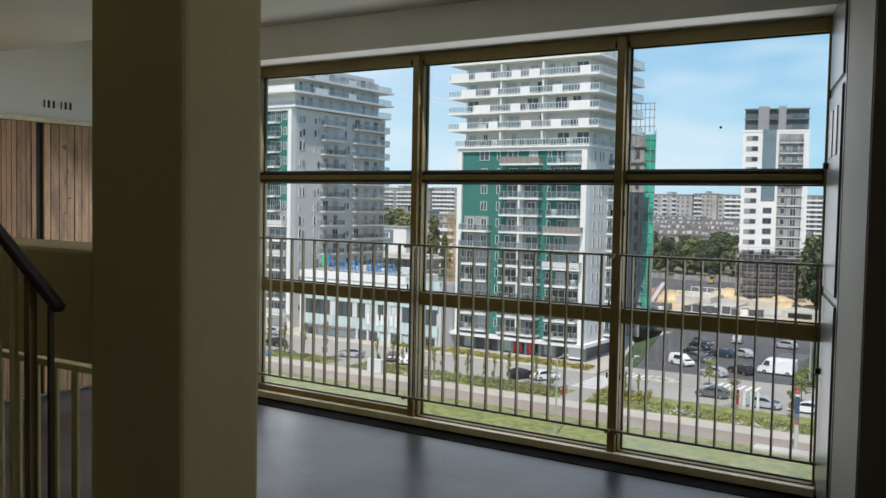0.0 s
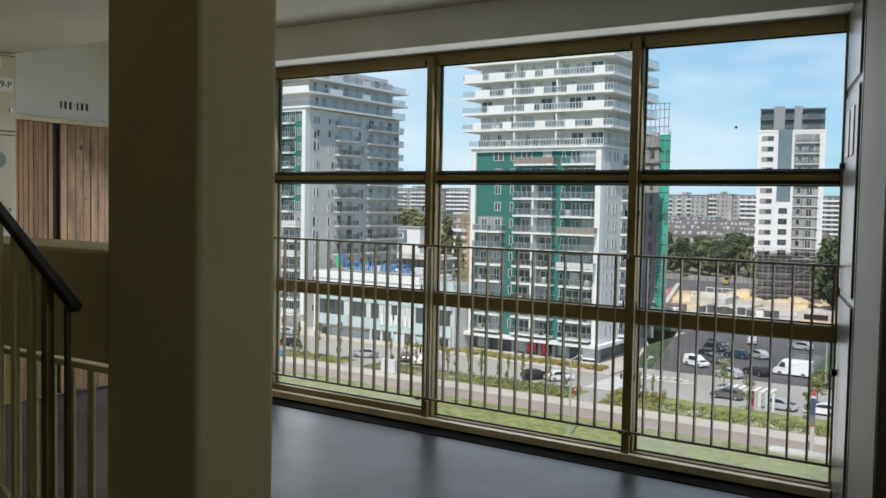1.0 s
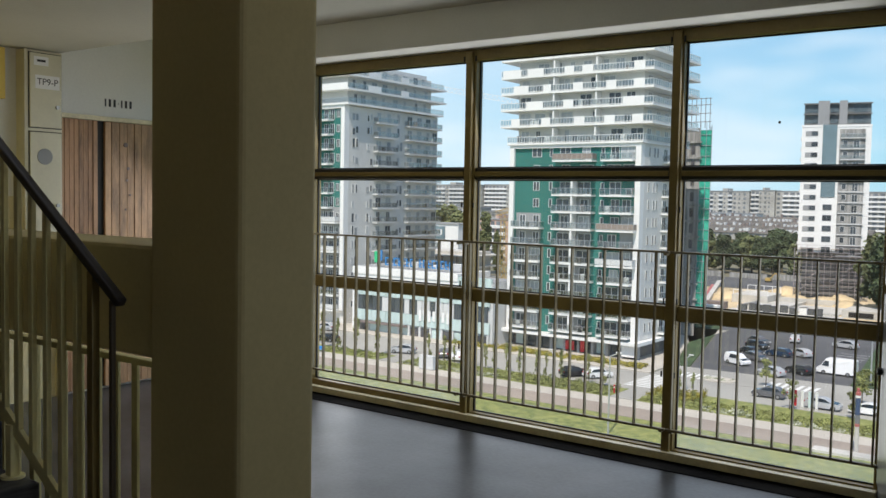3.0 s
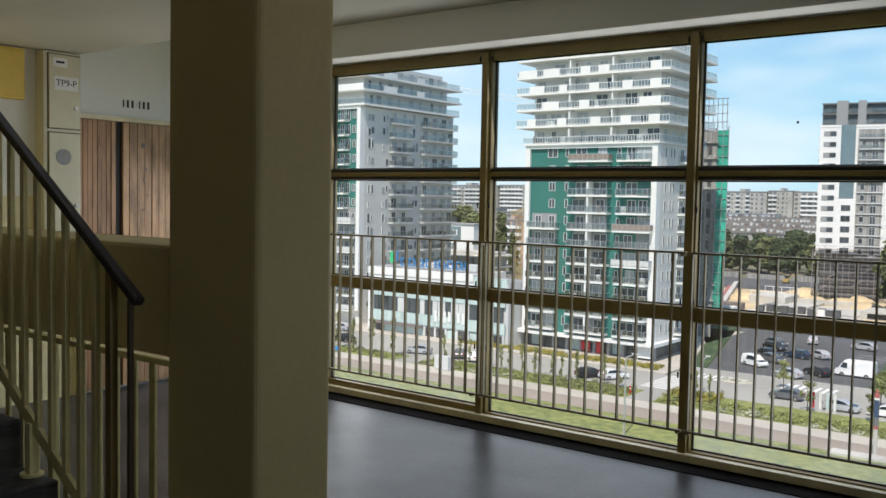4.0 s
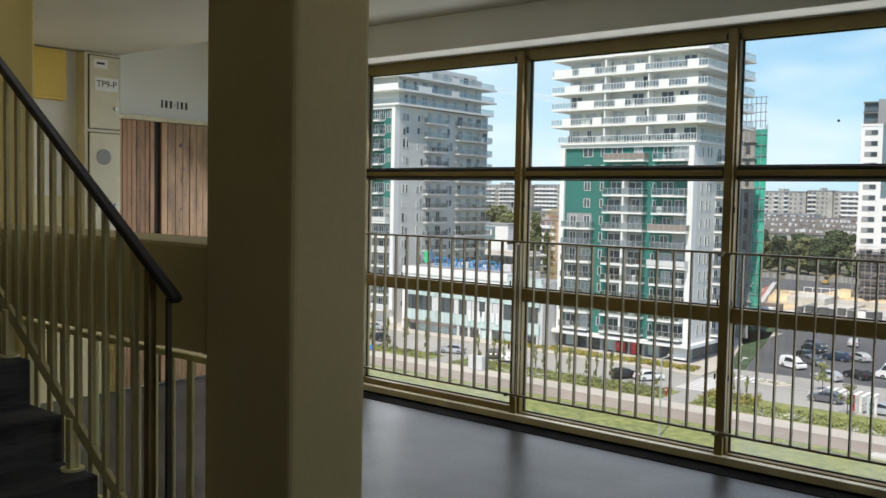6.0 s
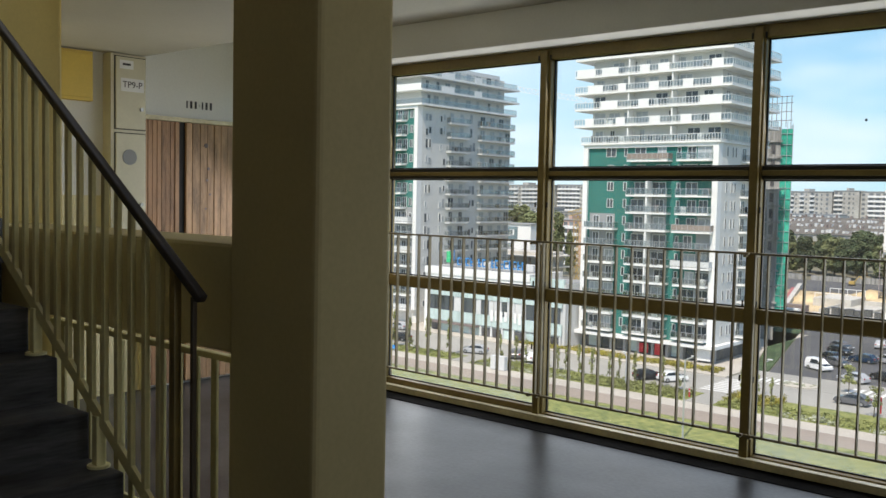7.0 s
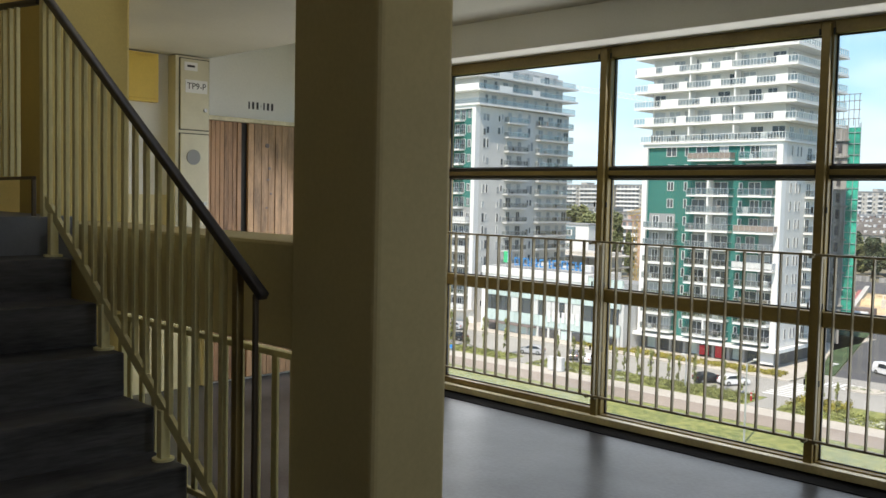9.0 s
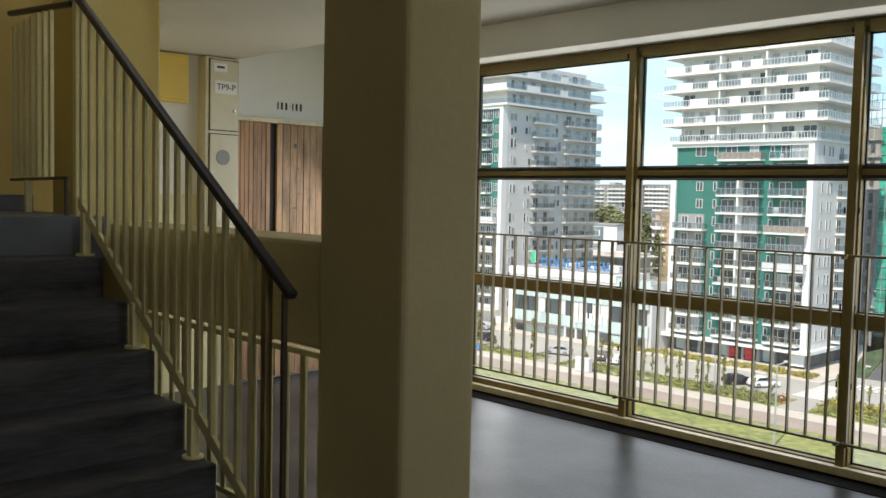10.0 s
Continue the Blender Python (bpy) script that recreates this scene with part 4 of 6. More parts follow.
CAR_SHAPES = {
    "car": (4.3, 0.88, [(-2.15, 0.35), (-2.12, 0.75), (-2.0, 0.95), (-1.75, 1.0), (-1.25, 1.42), (-0.2, 1.47), (0.45, 1.38), (1.05, 0.98), (1.9, 0.85), (2.12, 0.62), (2.15, 0.35), (1.8, 0.22), (-1.8, 0.22)],
            [(-1.62, 1.0), (-1.2, 1.36), (-0.2, 1.41), (0.42, 1.32), (0.92, 0.99)], 0.95),
    "small_van": (4.2, 0.88, [(-2.1, 0.35), (-2.1, 1.1), (-2.0, 1.72), (-1.8, 1.8), (0.2, 1.78), (0.55, 1.68), (1.1, 1.08), (1.9, 0.9), (2.1, 0.65), (2.1, 0.35), (1.8, 0.22), (-1.8, 0.22)],
                  [(-1.0, 1.05), (-0.9, 1.62), (0.2, 1.68), (0.5, 1.6), (0.98, 1.08)], 1.05),
    "panel_van": (5.6, 1.0, [(-2.8, 0.4), (-2.8, 2.35), (-2.65, 2.5), (1.2, 2.5), (1.55, 2.35), (2.1, 1.35), (2.65, 1.1), (2.8, 0.8), (2.8, 0.4), (2.4, 0.25), (-2.4, 0.25)],
                  [(1.0, 1.3), (1.0, 2.0), (1.6, 2.12), (2.02, 1.36)], 1.25),
}
CAR_CACHE = {}


def car_parts(shape):
    if shape in CAR_CACHE:
        return CAR_CACHE[shape]
    length, half, body, windows, belt = CAR_SHAPES[shape]
    bm = bmesh.new()
    profile(bm, body, half, 0.28, belt)
    bevel(bm, 0.05, 2)
    me_body = mesh("body", bm, False)
    bm = bmesh.new()
    profile(bm, windows, half + 0.006, 0.28, belt)
    me_side = mesh("side_windows", bm)
    bm = bmesh.new()
    b = [p for p in body if p[1] > belt]
    f = sorted(b)[-1]
    g = next(p for p in body if p[0] > f[0] and p[1] > 0.7)
    n = Vector((f[1] - g[1], 0, g[0] - f[0])).normalized() * 0.012
    w0, w1 = half - 0.28 * (f[1] - belt) - 0.08, half - 0.1
    q = [(f[0], -w0, f[1]), (f[0], w0, f[1]), (g[0], w1, g[1]), (g[0], -w1, g[1])]
    lo, hi = [bm.verts.new(Vector(v).lerp(Vector((sum(p[0] for p in q) / 4, 0, sum(p[2] for p in q) / 4)), 0.08)) for v in q], []
    hi = [bm.verts.new(v.co + n * 2) for v in lo]
    bm.faces.new(lo), bm.faces.new(hi)
    for i in range(4):
        bm.faces.new((lo[i], lo[(i + 1) % 4], hi[(i + 1) % 4], hi[i]))
    me_wind = mesh("windscreen", bm)
    bm = bmesh.new()
    rod(bm, (0, -0.1, 0), (0, 0.1, 0), 0.32, 16)
    me_tyre = mesh("wheel", bm)
    bm = bmesh.new()
    rod(bm, (0, -0.108, 0), (0, 0.108, 0), 0.2, 12)
    me_rim = mesh("rim", bm)
    bm = bmesh.new()
    box(bm, -0.05, 0.05, -0.16, 0.16, -0.07, 0.07)
    me_lamp = mesh("headlight", bm)
    bm = bmesh.new()
    box(bm, -0.05, 0.05, -0.12, 0.12, -0.09, 0.09)
    me_tail = mesh("tail_light", bm)
    CAR_CACHE[shape] = (length, half, me_body, me_side, me_wind, me_tyre, me_rim, me_lamp, me_tail)
    return CAR_CACHE[shape]


def car(shape, paint, x, y, heading, label):
    length, half, me_body, me_side, me_wind, me_tyre, me_rim, me_lamp, me_tail = car_parts(shape)
    c = thing(shape, Matrix.Translation((x, y, G + 0.025)) @ Matrix.Rotation(radians(heading), 4, 'Z'), label, "van" if "van" in shape else "car", "parked vehicles")
    b = me_body.copy()
    b.materials.append(PAINTS[paint])
    body = put("body", b, None, c)
    put("side_windows", me_side, M["carglass"], body)
    put("windscreen", me_wind, M["carglass"], body)
    for sx in (-0.31, 0.31):
        for sy in (-1, 1):
            wh = put("wheel", me_tyre, M["tyre"], c, (length * sx, sy * (half - 0.08), 0.32))
            put("rim", me_rim, M["metal"], wh)
    for sy in (-1, 1):
        put("headlight", me_lamp, M["headlight"], c, (length / 2 - 0.06, sy * (half - 0.25), 0.68))
        put("tail_light", me_tail, M["taillight"], c, (-length / 2 + 0.04, sy * (half - 0.2), 0.85))


for row in (
    ("small_van", "white", -47.6, 143.4, -28, "small white delivery van parked on the asphalt"),
    ("car", "grey", -46.6, 149.0, -30, "dark grey car parked in a row"),
    ("car", "black", -48.6, 153.6, -30, "black car parked in a row"),
    ("car", "black", -50.2, 161.5, -30, "black car parked in a row"),
    ("car", "grey", -51.6, 167.0, -30, "dark grey car parked in a row"),
    ("car", "blue", -44.8, 156.0, 172, "dark blue car in the car park"),
    ("car", "silver", -42.0, 158.2, 150, "silver car in the car park"),
    ("car", "silver", -40.6, 137.2, 165, "silver car leaving the car park"),
    ("car", "black", -37.6, 141.8, 150, "black car in the car park"),
    ("car", "grey", -36.0, 121.6, 180, "dark grey car on the street"),
    ("car", "silver", -28.6, 119.2, 0, "silver car on the street"),
    ("panel_van", "white", -33.0, 145.0, 178, "large white panel van in the car park"),
    ("car", "silver", -47.2, 174.5, 100, "silver car at the back of the car park"),
    ("car", "silver", -38.2, 173.4, 165, "silver car at the back of the car park"),
    ("car", "silver", -93.4, 115.4, 200, "silver car parked at the kerb"),
    ("car", "grey", -86.2, 117.2, 120, "dark car parked at the kerb"),
    ("car", "white", -82.9, 116.4, 110, "white car parked at the kerb"),
    ("car", "black", -111.0, 116.0, 180, "black car on the street"),
    ("car", "silver", -120.6, 125.5, 180, "silver car parked by the shops"),
    ("car", "black", -62.6, 117.0, 60, "black car parked at the kerb"),
    ("car", "white", -59.4, 118.2, 60, "white car parked at the kerb"),
    ("car", "white", -23.5, 119.6, 180, "white car on the street"),
    ("car", "silver", -22.0, 134.5, 0, "silver car on the side street"),
):
    car(*row)

# ---- street furniture ----


def street_lamp(x, y, h, arm):
    s = thing("street_lamp", (x, y, G), "slim grey steel street lamp on the grass", "street lamp", "street lamps")
    bm = bmesh.new()
    rod(bm, (0, 0, 0), (0, 0, h), 0.12, 8, 0.08)
    part("pole", bm, M["steel"], s)
    bm = bmesh.new()
    rod(bm, (0, 0, h - 0.05), (arm, 0.3, h + 0.35), 0.07, 6)
    part("arm", bm, M["steel"], s)
    boxes("lamp_head", M["headlight"], s, [(arm - 0.3, arm + 0.35, 0.12, 0.48, h + 0.32, h + 0.47)], soft=0.04)


street_lamp(-43.9, 90.2, 8.6, 0.9)
street_lamp(-62.5, 110.5, 4.2, -0.6)
street_lamp(-27.2, 139.5, 8.0, -1.2)
street_lamp(-46.2, 118.3, 4.5, 0.5)
street_lamp(-116.0, 109.0, 6.0, 0.6)

totem = thing("advertising_pole", (-20.7, 100.4, G), "round advertising pole with navy, red and white bands", "sign")
for z0, z1, r, mt in ((0, 2.7, 0.22, "concrete"), (2.7, 3.0, 0.25, "faded_red"), (3.0, 3.9, 0.25, "slate"), (3.9, 5.7, 0.25, "navy"), (5.7, 5.95, 0.27, "marking"), (5.95, 6.3, 0.26, "faded_red"), (6.3, 6.7, 0.14, "faded_red")):
    bm = bmesh.new()
    rod(bm, (0, 0, z0), (0, 0, z1 - 0.01), r, 16)
    part("band", bm, M[mt], totem)
structure("pole_base", M["concrete"], [(-24.5, -17.0, 97.6, 99.4, G - 0.1, G + 0.25)], "low concrete base slab on the lawn", "slab")
for i, mt in enumerate(("red", "marking", "palepane", "marking")):
    f_ = thing("price_totem", (-31.5 + i * 0.85, 117.4, G), "narrow upright coloured sign panel by the street", "sign", "coloured sign panels")
    boxes("panel", M[mt], f_, [(-0.15, 0.15, -0.08, 0.08, 0.3, 2.3)], soft=0.02)
    boxes("foot", M["concrete"], f_, [(-0.22, 0.22, -0.1, 0.1, 0.0, 0.295)])
kiosk = thing("utility_cabinet", (-81.6, 106.6, G + 0.02), "pale grey utility cabinet on the pavement", "cabinet")
boxes("body", M["render_grey"], kiosk, [(-1.3, 1.3, -0.4, 0.4, 0.05, 2.1)], soft=0.03)
boxes("door", M["render_grey"], kiosk, [(-1.2, -0.03, -0.43, -0.401, 0.15, 2.0)], soft=0.01)
boxes("door", M["render_grey"], kiosk, [(0.03, 1.2, -0.43, -0.401, 0.15, 2.0)], soft=0.01)
bench = thing("bench", (-104.3, 107.0, G + 0.02), "blue bench beside the path", "bench")
boxes("seat", M["blue"], bench, [(-1.0, 1.0, -0.25, 0.25, 0.4, 0.48)], soft=0.02)
boxes("backrest", M["blue"], bench, [(-1.0, 1.0, 0.2, 0.26, 0.5, 0.95)], soft=0.02)
for x in (-0.8, 0.8):
    boxes("leg", M["steel"], bench, [(x - 0.05, x + 0.05, -0.22, 0.22, 0.0, 0.399)])
for i in range(2):
    b_ = thing("bollard", (-52.9 + 0.02 * i, 110.2 + i * 1.3, G + 0.02), "short red and white street bollard", "bollard", "bollards at the crossing")
    bm = bmesh.new()
    rod(bm, (0, 0, 0), (0, 0, 1.1), 0.1, 8)
    part("post", bm, M["red"], b_)
    bm = bmesh.new()
    rod(bm, (0, 0, 0.7), (0, 0, 0.85), 0.106, 8)
    part("ring", bm, M["marking"], b_)


# ---- buildings: shared pieces ----
CACHE = {}


def cached(key, build):
    if key not in CACHE:
        bm = bmesh.new()
        build(bm)
        CACHE[key] = mesh(key[0], bm)
    return CACHE[key]


TURN = {"s": 0.0, "e": 90.0, "w": -90.0}


def window_at(parent, x, y, z, w, h, face="s", surround="render_white", split=True, pane="pane"):
    """A framed window whose sill middle is at x, y, z; face: the side it looks to."""
    def ring(bm):
        t = 0.065
        box(bm, -w / 2, w / 2, -0.05, 0.06, 0, t)
        box(bm, -w / 2, w / 2, -0.05, 0.06, h - t, h)
        box(bm, -w / 2, -w / 2 + t, -0.05, 0.06, t, h - t)
        box(bm, w / 2 - t, w / 2, -0.05, 0.06, t, h - t)
        if split:
            box(bm, -t / 2, t / 2, -0.045, 0.06, t, h - t)

    def sheet_(bm):
        box(bm, -w / 2 + 0.05, w / 2 - 0.05, 0.0, 0.05, 0.05, h - 0.05)
    ob = put("window", cached(("window", w, h, surround, split), ring), M[surround], parent, pose(x, y, z, 0, 0, TURN[face]))
    put("pane", cached(("pane", w, h, pane), sheet_), M[pane], ob)
    return ob


def balcony_at(parent, x, y, z, w, d, face="s", screen="balglass", slab="render_white"):
    """A slab with a railed front; x, y: middle of its back edge, z: underside."""
    def plate(bm):
        box(bm, -w / 2, w / 2, -d, 0.0, 0, 0.26)

    def rails(bm):
        for zz in (0.36, 1.30):
            box(bm, -w / 2, w / 2, -d, -d + 0.06, zz, zz + 0.06)
            for s in (-1, 1):
                box(bm, s * w / 2 - 0.03, s * w / 2 + 0.03, -d + 0.06, -0.02, zz, zz + 0.06)
        k = max(2, int(w / 0.9))
        for i in range(k + 1):
            xx = -w / 2 + i * w / k
            box(bm, xx - 0.025, xx + 0.025, -d + 0.005, -d + 0.055, 0.26, 1.30)

    def sheet_(bm):
        box(bm, -w / 2 + 0.03, w / 2 - 0.03, -d + 0.02, -d + 0.04, 0.44, 1.29)
        for s in (-1, 1):
            box(bm, s * w / 2 - 0.01, s * w / 2 + 0.01, -d + 0.06, -0.05, 0.44, 1.29)
    ob = put("balcony", cached(("balcony", w, d), plate), M[slab], parent, pose(x, y, z, 0, 0, TURN[face]))
    put("railing", cached(("railing", w, d), rails), M["steel"], ob)
    me = cached(("screen", w, d, screen), sheet_)
    put("screen", me, M[screen], ob)
    return ob


def clutter(parent, x, y, z, seed):
    """A chair-sized thing left on a balcony."""
    r = random.Random(seed)
    boxes("balcony_clutter", M[r.choice(("render_white", "shop", "brownpanel", "render_dark"))], parent, [(x, x + r.uniform(0.4, 0.9), y, y + 0.4, z, z + r.uniform(0.5, 1.3))])


random.seed(11)
# ---- middle tower ----
YB = 134.5
XB0, XB1 = -85.65, -61.1
tw = thing("apartment_tower", (0, 0, 0), "tall white apartment tower with a teal green front and stacked balconies", "building", "new apartment towers")
boxes("wall", M["render_pale"], tw, [(XB0 + 0.4, XB1 - 0.005, YB + 0.9, YB + 15.2, -20.9, 10.94)], "light grey rendered walls")
boxes("green_wall", M["green"], tw, [(XB0 + 0.9, XB1 - 0.95, YB + 0.45, YB + 0.895, -20.9, 10.4)], "teal green rendered front")
boxes("white_frame", M["render_white"], tw, [(XB0, XB0 + 0.9, YB, YB + 1.5, -21.2, 10.4), (XB1 - 0.95, XB1, YB, YB + 1.5, -21.2, 10.4), (XB0, XB1, YB, YB + 1.5, 10.4, 10.94)], "white frame round the front")
boxes("plinth", M["render_white"], tw, [(XB0 - 0.5, XB1 + 0.9, YB - 0.9, YB + 15.6, -21.5, -20.95)], "white band over the shops")
boxes("shop_wall", M["shop"], tw, [(XB0 + 0.6, XB1 - 0.8, YB + 1.6, YB + 14.6, G, -21.5)], "dark shop fronts")
for i in range(9):
    x = XB0 + 1.2 + i * 2.62
    boxes("shop_window", M["pane"] if i % 3 else M["palepane"], tw, [(x, x + 2.0, YB + 1.5, YB + 1.58, G + 0.3, -21.9)])
    boxes("shop_pier", M["render_mid"], tw, [(x + 2.05, x + 2.5, YB + 0.6, YB + 1.59, G, -21.51)])
boxes("shop_sign", M["red"], tw, [(-74.0, -72.4, YB + 0.45, YB + 0.58, G + 0.5, G + 2.0)], "red shop panel")
boxes("shop_sign", M["red"], tw, [(-71.2, -70.0, YB + 0.45, YB + 0.58, G + 0.4, G + 2.2)], "red shop panel")
boxes("shop_sign", M["labelwhite"], tw, [(-63.6, -61.4, YB + 0.2, YB + 0.5, G + 0.5, G + 2.3)], "white shop panel")
ROW = [8.0 - 2.85 * k for k in range(11)]
for k, z in enumerate(ROW):
    balcony_at(tw, -72.8, YB + 0.45, z, 7.4, 1.7, screen="brownpanel" if k == 0 else "balglass")
    balcony_at(tw, -64.8, YB + 0.45, z, 5.6 if k not in (4, 6) else 6.6, 1.7, screen={4: "brownpanel", 6: "render_grey"}.get(k, "balglass"))
    for x in (-74.9, -71.0, -65.8, -63.3):
        if random.random() < 0.9:
            window_at(tw, x + random.uniform(-0.3, 0.3), YB + 0.37, z + 0.3, random.choice((1.5, 2.0, 2.4)), 2.1, pane=random.choice(("pane", "pane", "greypane")))
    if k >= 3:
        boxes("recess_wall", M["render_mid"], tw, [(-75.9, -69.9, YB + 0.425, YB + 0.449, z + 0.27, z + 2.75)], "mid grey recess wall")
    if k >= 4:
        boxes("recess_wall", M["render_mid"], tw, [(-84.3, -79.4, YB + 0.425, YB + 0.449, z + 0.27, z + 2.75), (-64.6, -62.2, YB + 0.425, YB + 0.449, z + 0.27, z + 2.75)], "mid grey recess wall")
    if k >= 2:
        boxes("fin", M["render_white"], tw, [(-72.9, -72.6, YB - 1.2, YB + 0.44, z + 0.262, z + 2.8)])
    if k >= 4:
        balcony_at(tw, -81.6, YB + 0.45, z, 5.6, 1.7)
        for x in (-83.0, -80.3):
            window_at(tw, x, YB + 0.37, z + 0.3, random.choice((1.2, 1.8)), 2.1, pane=random.choice(("pane", "greypane")))
    else:
        window_at(tw, -80.4, YB + 0.40, z + 0.9, 1.2 if k else 1.9, 1.5 if k else 2.0)
    window_at(tw, -77.6, YB + 0.40, z + 0.9, 0.6, 1.5, split=False)
    window_at(tw, -67.9, YB + 0.40, z + 0.9, 0.6, 1.4, split=False)
    for j, x in enumerate((-75.6, -71.4, -66.4, -63.6)):
        if random.random() < 0.6:
            clutter(tw, x + random.uniform(-0.6, 0.6), YB - 0.8, z + 0.262, k * 4 + j)
    if k >= 4 and random.random() < 0.8:
        clutter(tw, random.uniform(-83.6, -80.5), YB - 0.8, z + 0.262, 60 + k)
    # east side
    for y in (YB + 3.2, YB + 5.2, YB + 6.4):
        window_at(tw, XB1 + 0.03, y, z + 0.8, 0.6, 1.6, "e", surround="render_grey", split=False)
    balcony_at(tw, XB1, YB + 11.5, z, 6.0, 1.5, "e")
    for y in (YB + 9.6, YB + 13.2):
        window_at(tw, XB1 + 0.03, y, z + 0.3, 1.6, 2.1, "e")
# upper storeys set back behind long balconies
boxes("upper_wall", M["render_pale"], tw, [(XB0 + 0.6, XB1 - 0.6, YB + 1.7, YB + 17.5, 11.0, 28.2)], "light grey set-back storeys")
SLABS = [10.95, 13.95, 16.8, 19.55, 22.35, 25.3]
PANELS = {25.3: ((-85.0, -79.0), (-76.5, -73.5), (-69.0, -61.0)), 22.35: ((-87.2, -83.5), (-82.3, -79.1), (-75.1, -73.3), (-71.8, -69.8), (-62.6, -60.7)), 19.55: ((-85.0, -82.0), (-79.1, -77.6), (-73.4, -71.6), (-67.4, -65.6), (-62.6, -60.7)),
          16.8: ((-82.4, -79.1), (-75.2, -73.3), (-64.4, -60.7)), 13.95: ((-85.3, -83.6), (-79.3, -77.6), (-73.1, -71.2), (-67.6, -65.7), (-62.7, -60.8))}
for z in SLABS:
    lo = z == 10.95
    e = 0.4 if lo else 1.9
    boxes("balcony_slab", M["render_white"], tw, [(XB0 - e, XB1 + e, YB - 0.3, YB + 19.3, z, z + 0.32)])
    def long_rail(bm):
        for zz in (0.42, 1.36):
            box(bm, XB0 - e, XB1 + e, YB - 0.28, YB - 0.2, z + zz, z + zz + 0.07)
            box(bm, XB1 + e - 0.08, XB1 + e, YB - 0.2, YB + 19, z + zz, z + zz + 0.07)
        n = 52
        for i in range(n + 1):
            xx = XB0 - e + (XB1 - XB0 + 2 * e) * i / n
            box(bm, xx - 0.03, xx + 0.03, YB - 0.27, YB - 0.21, z + 0.32, z + 1.36)
        for i in range(1, 23):
            yy = YB - 0.2 + 0.86 * i
            box(bm, XB1 + e - 0.07, XB1 + e - 0.01, yy - 0.03, yy + 0.03, z + 0.32, z + 1.36)
    bm = bmesh.new()
    long_rail(bm)
    r_ = part("long_railing", bm, M["render_white"], tw)
    boxes("glass_screen", M["balglass"], r_, [(XB0 - e, XB1 + e - 0.1, YB - 0.26, YB - 0.24, z + 0.49, z + 1.35), (XB1 + e - 0.05, XB1 + e - 0.03, YB - 0.2, YB + 19, z + 0.49, z + 1.35)])
    for a, b in PANELS.get(z, ()):
        boxes("white_panel", M["render_white"], r_, [(a, b, YB - 0.34, YB - 0.285, z + 0.02, z + 1.52)])
    for x in (-77.2, -69.3):
        boxes("fin", M["render_white"], tw, [(x - 0.12, x + 0.12, YB - 0.1, YB + 1.69, z + 0.33, z + 2.74)])
    x = XB0 + 2.0
    while x < XB1 - 1.5:
        window_at(tw, x, YB + 1.66, z + 0.35, random.choice((0.9, 1.6, 2.2)), random.choice((2.15, 2.15, 1.4)), surround=random.choice(("render_white", "render_grey")), pane=random.choice(("greypane", "greypane", "greypane", "pane")))
        x += random.uniform(2.3, 3.6)
    for y in (YB + 4, YB + 7.5, YB + 11, YB + 15):
        window_at(tw, XB1 - 0.57, y, z + 0.35, 1.6, 2.15, "e", pane="greypane")
boxes("roof", M["render_mid"], tw, [(XB0 + 1, XB1 - 1, YB + 2, YB + 17, 28.21, 28.8)])

for i in range(16):
    clutter(tw, -84.5 + i * 1.5 + random.uniform(-0.4, 0.4), YB + 0.2, 11.275, 100 + i)
for i, z in enumerate((14.275, 17.125, 19.875, 22.675)):
    for j in range(4):
        clutter(tw, random.uniform(-85, -62), YB + 0.6, z, 200 + i * 5 + j)

# ---- west tower ----
XA, YA = -123.5, 133.0
ta = thing("apartment_tower", (0, 0, 0), "tall grey apartment tower with a green front and many balconies", "building", "new apartment towers")
boxes("wall", M["render_pale"], ta, [(XA - 26, XA, YA + 0.9, YA + 30.5, G, 19.6)], "light grey rendered walls")
boxes("green_wall", M["green"], ta, [(XA - 25, XA - 0.95, YA + 0.45, YA + 0.895, -0.5, 19.0)], "teal green rendered front")
boxes("lower_front", M["render_mid"], ta, [(XA - 25, XA - 0.95, YA + 0.47, YA + 0.895, -21, -0.51)], "grey lower front")
boxes("white_frame", M["render_white"], ta, [(XA - 0.95, XA + 0.004, YA, YA + 1.4, -21.2, 19.9), (XA - 26, XA - 0.96, YA, YA + 1.4, 19.1, 19.9)], "white frame round the front")
boxes("upper_wall", M["render_pale"], ta, [(XA - 25, XA - 0.8, YA + 1.7, YA + 29, 19.6, 27.6)], "light grey set-back storeys")
boxes("roof", M["render_grey"], ta, [(XA - 25.5, XA - 0.6, YA + 4, YA + 27, 27.62, 28.4)])
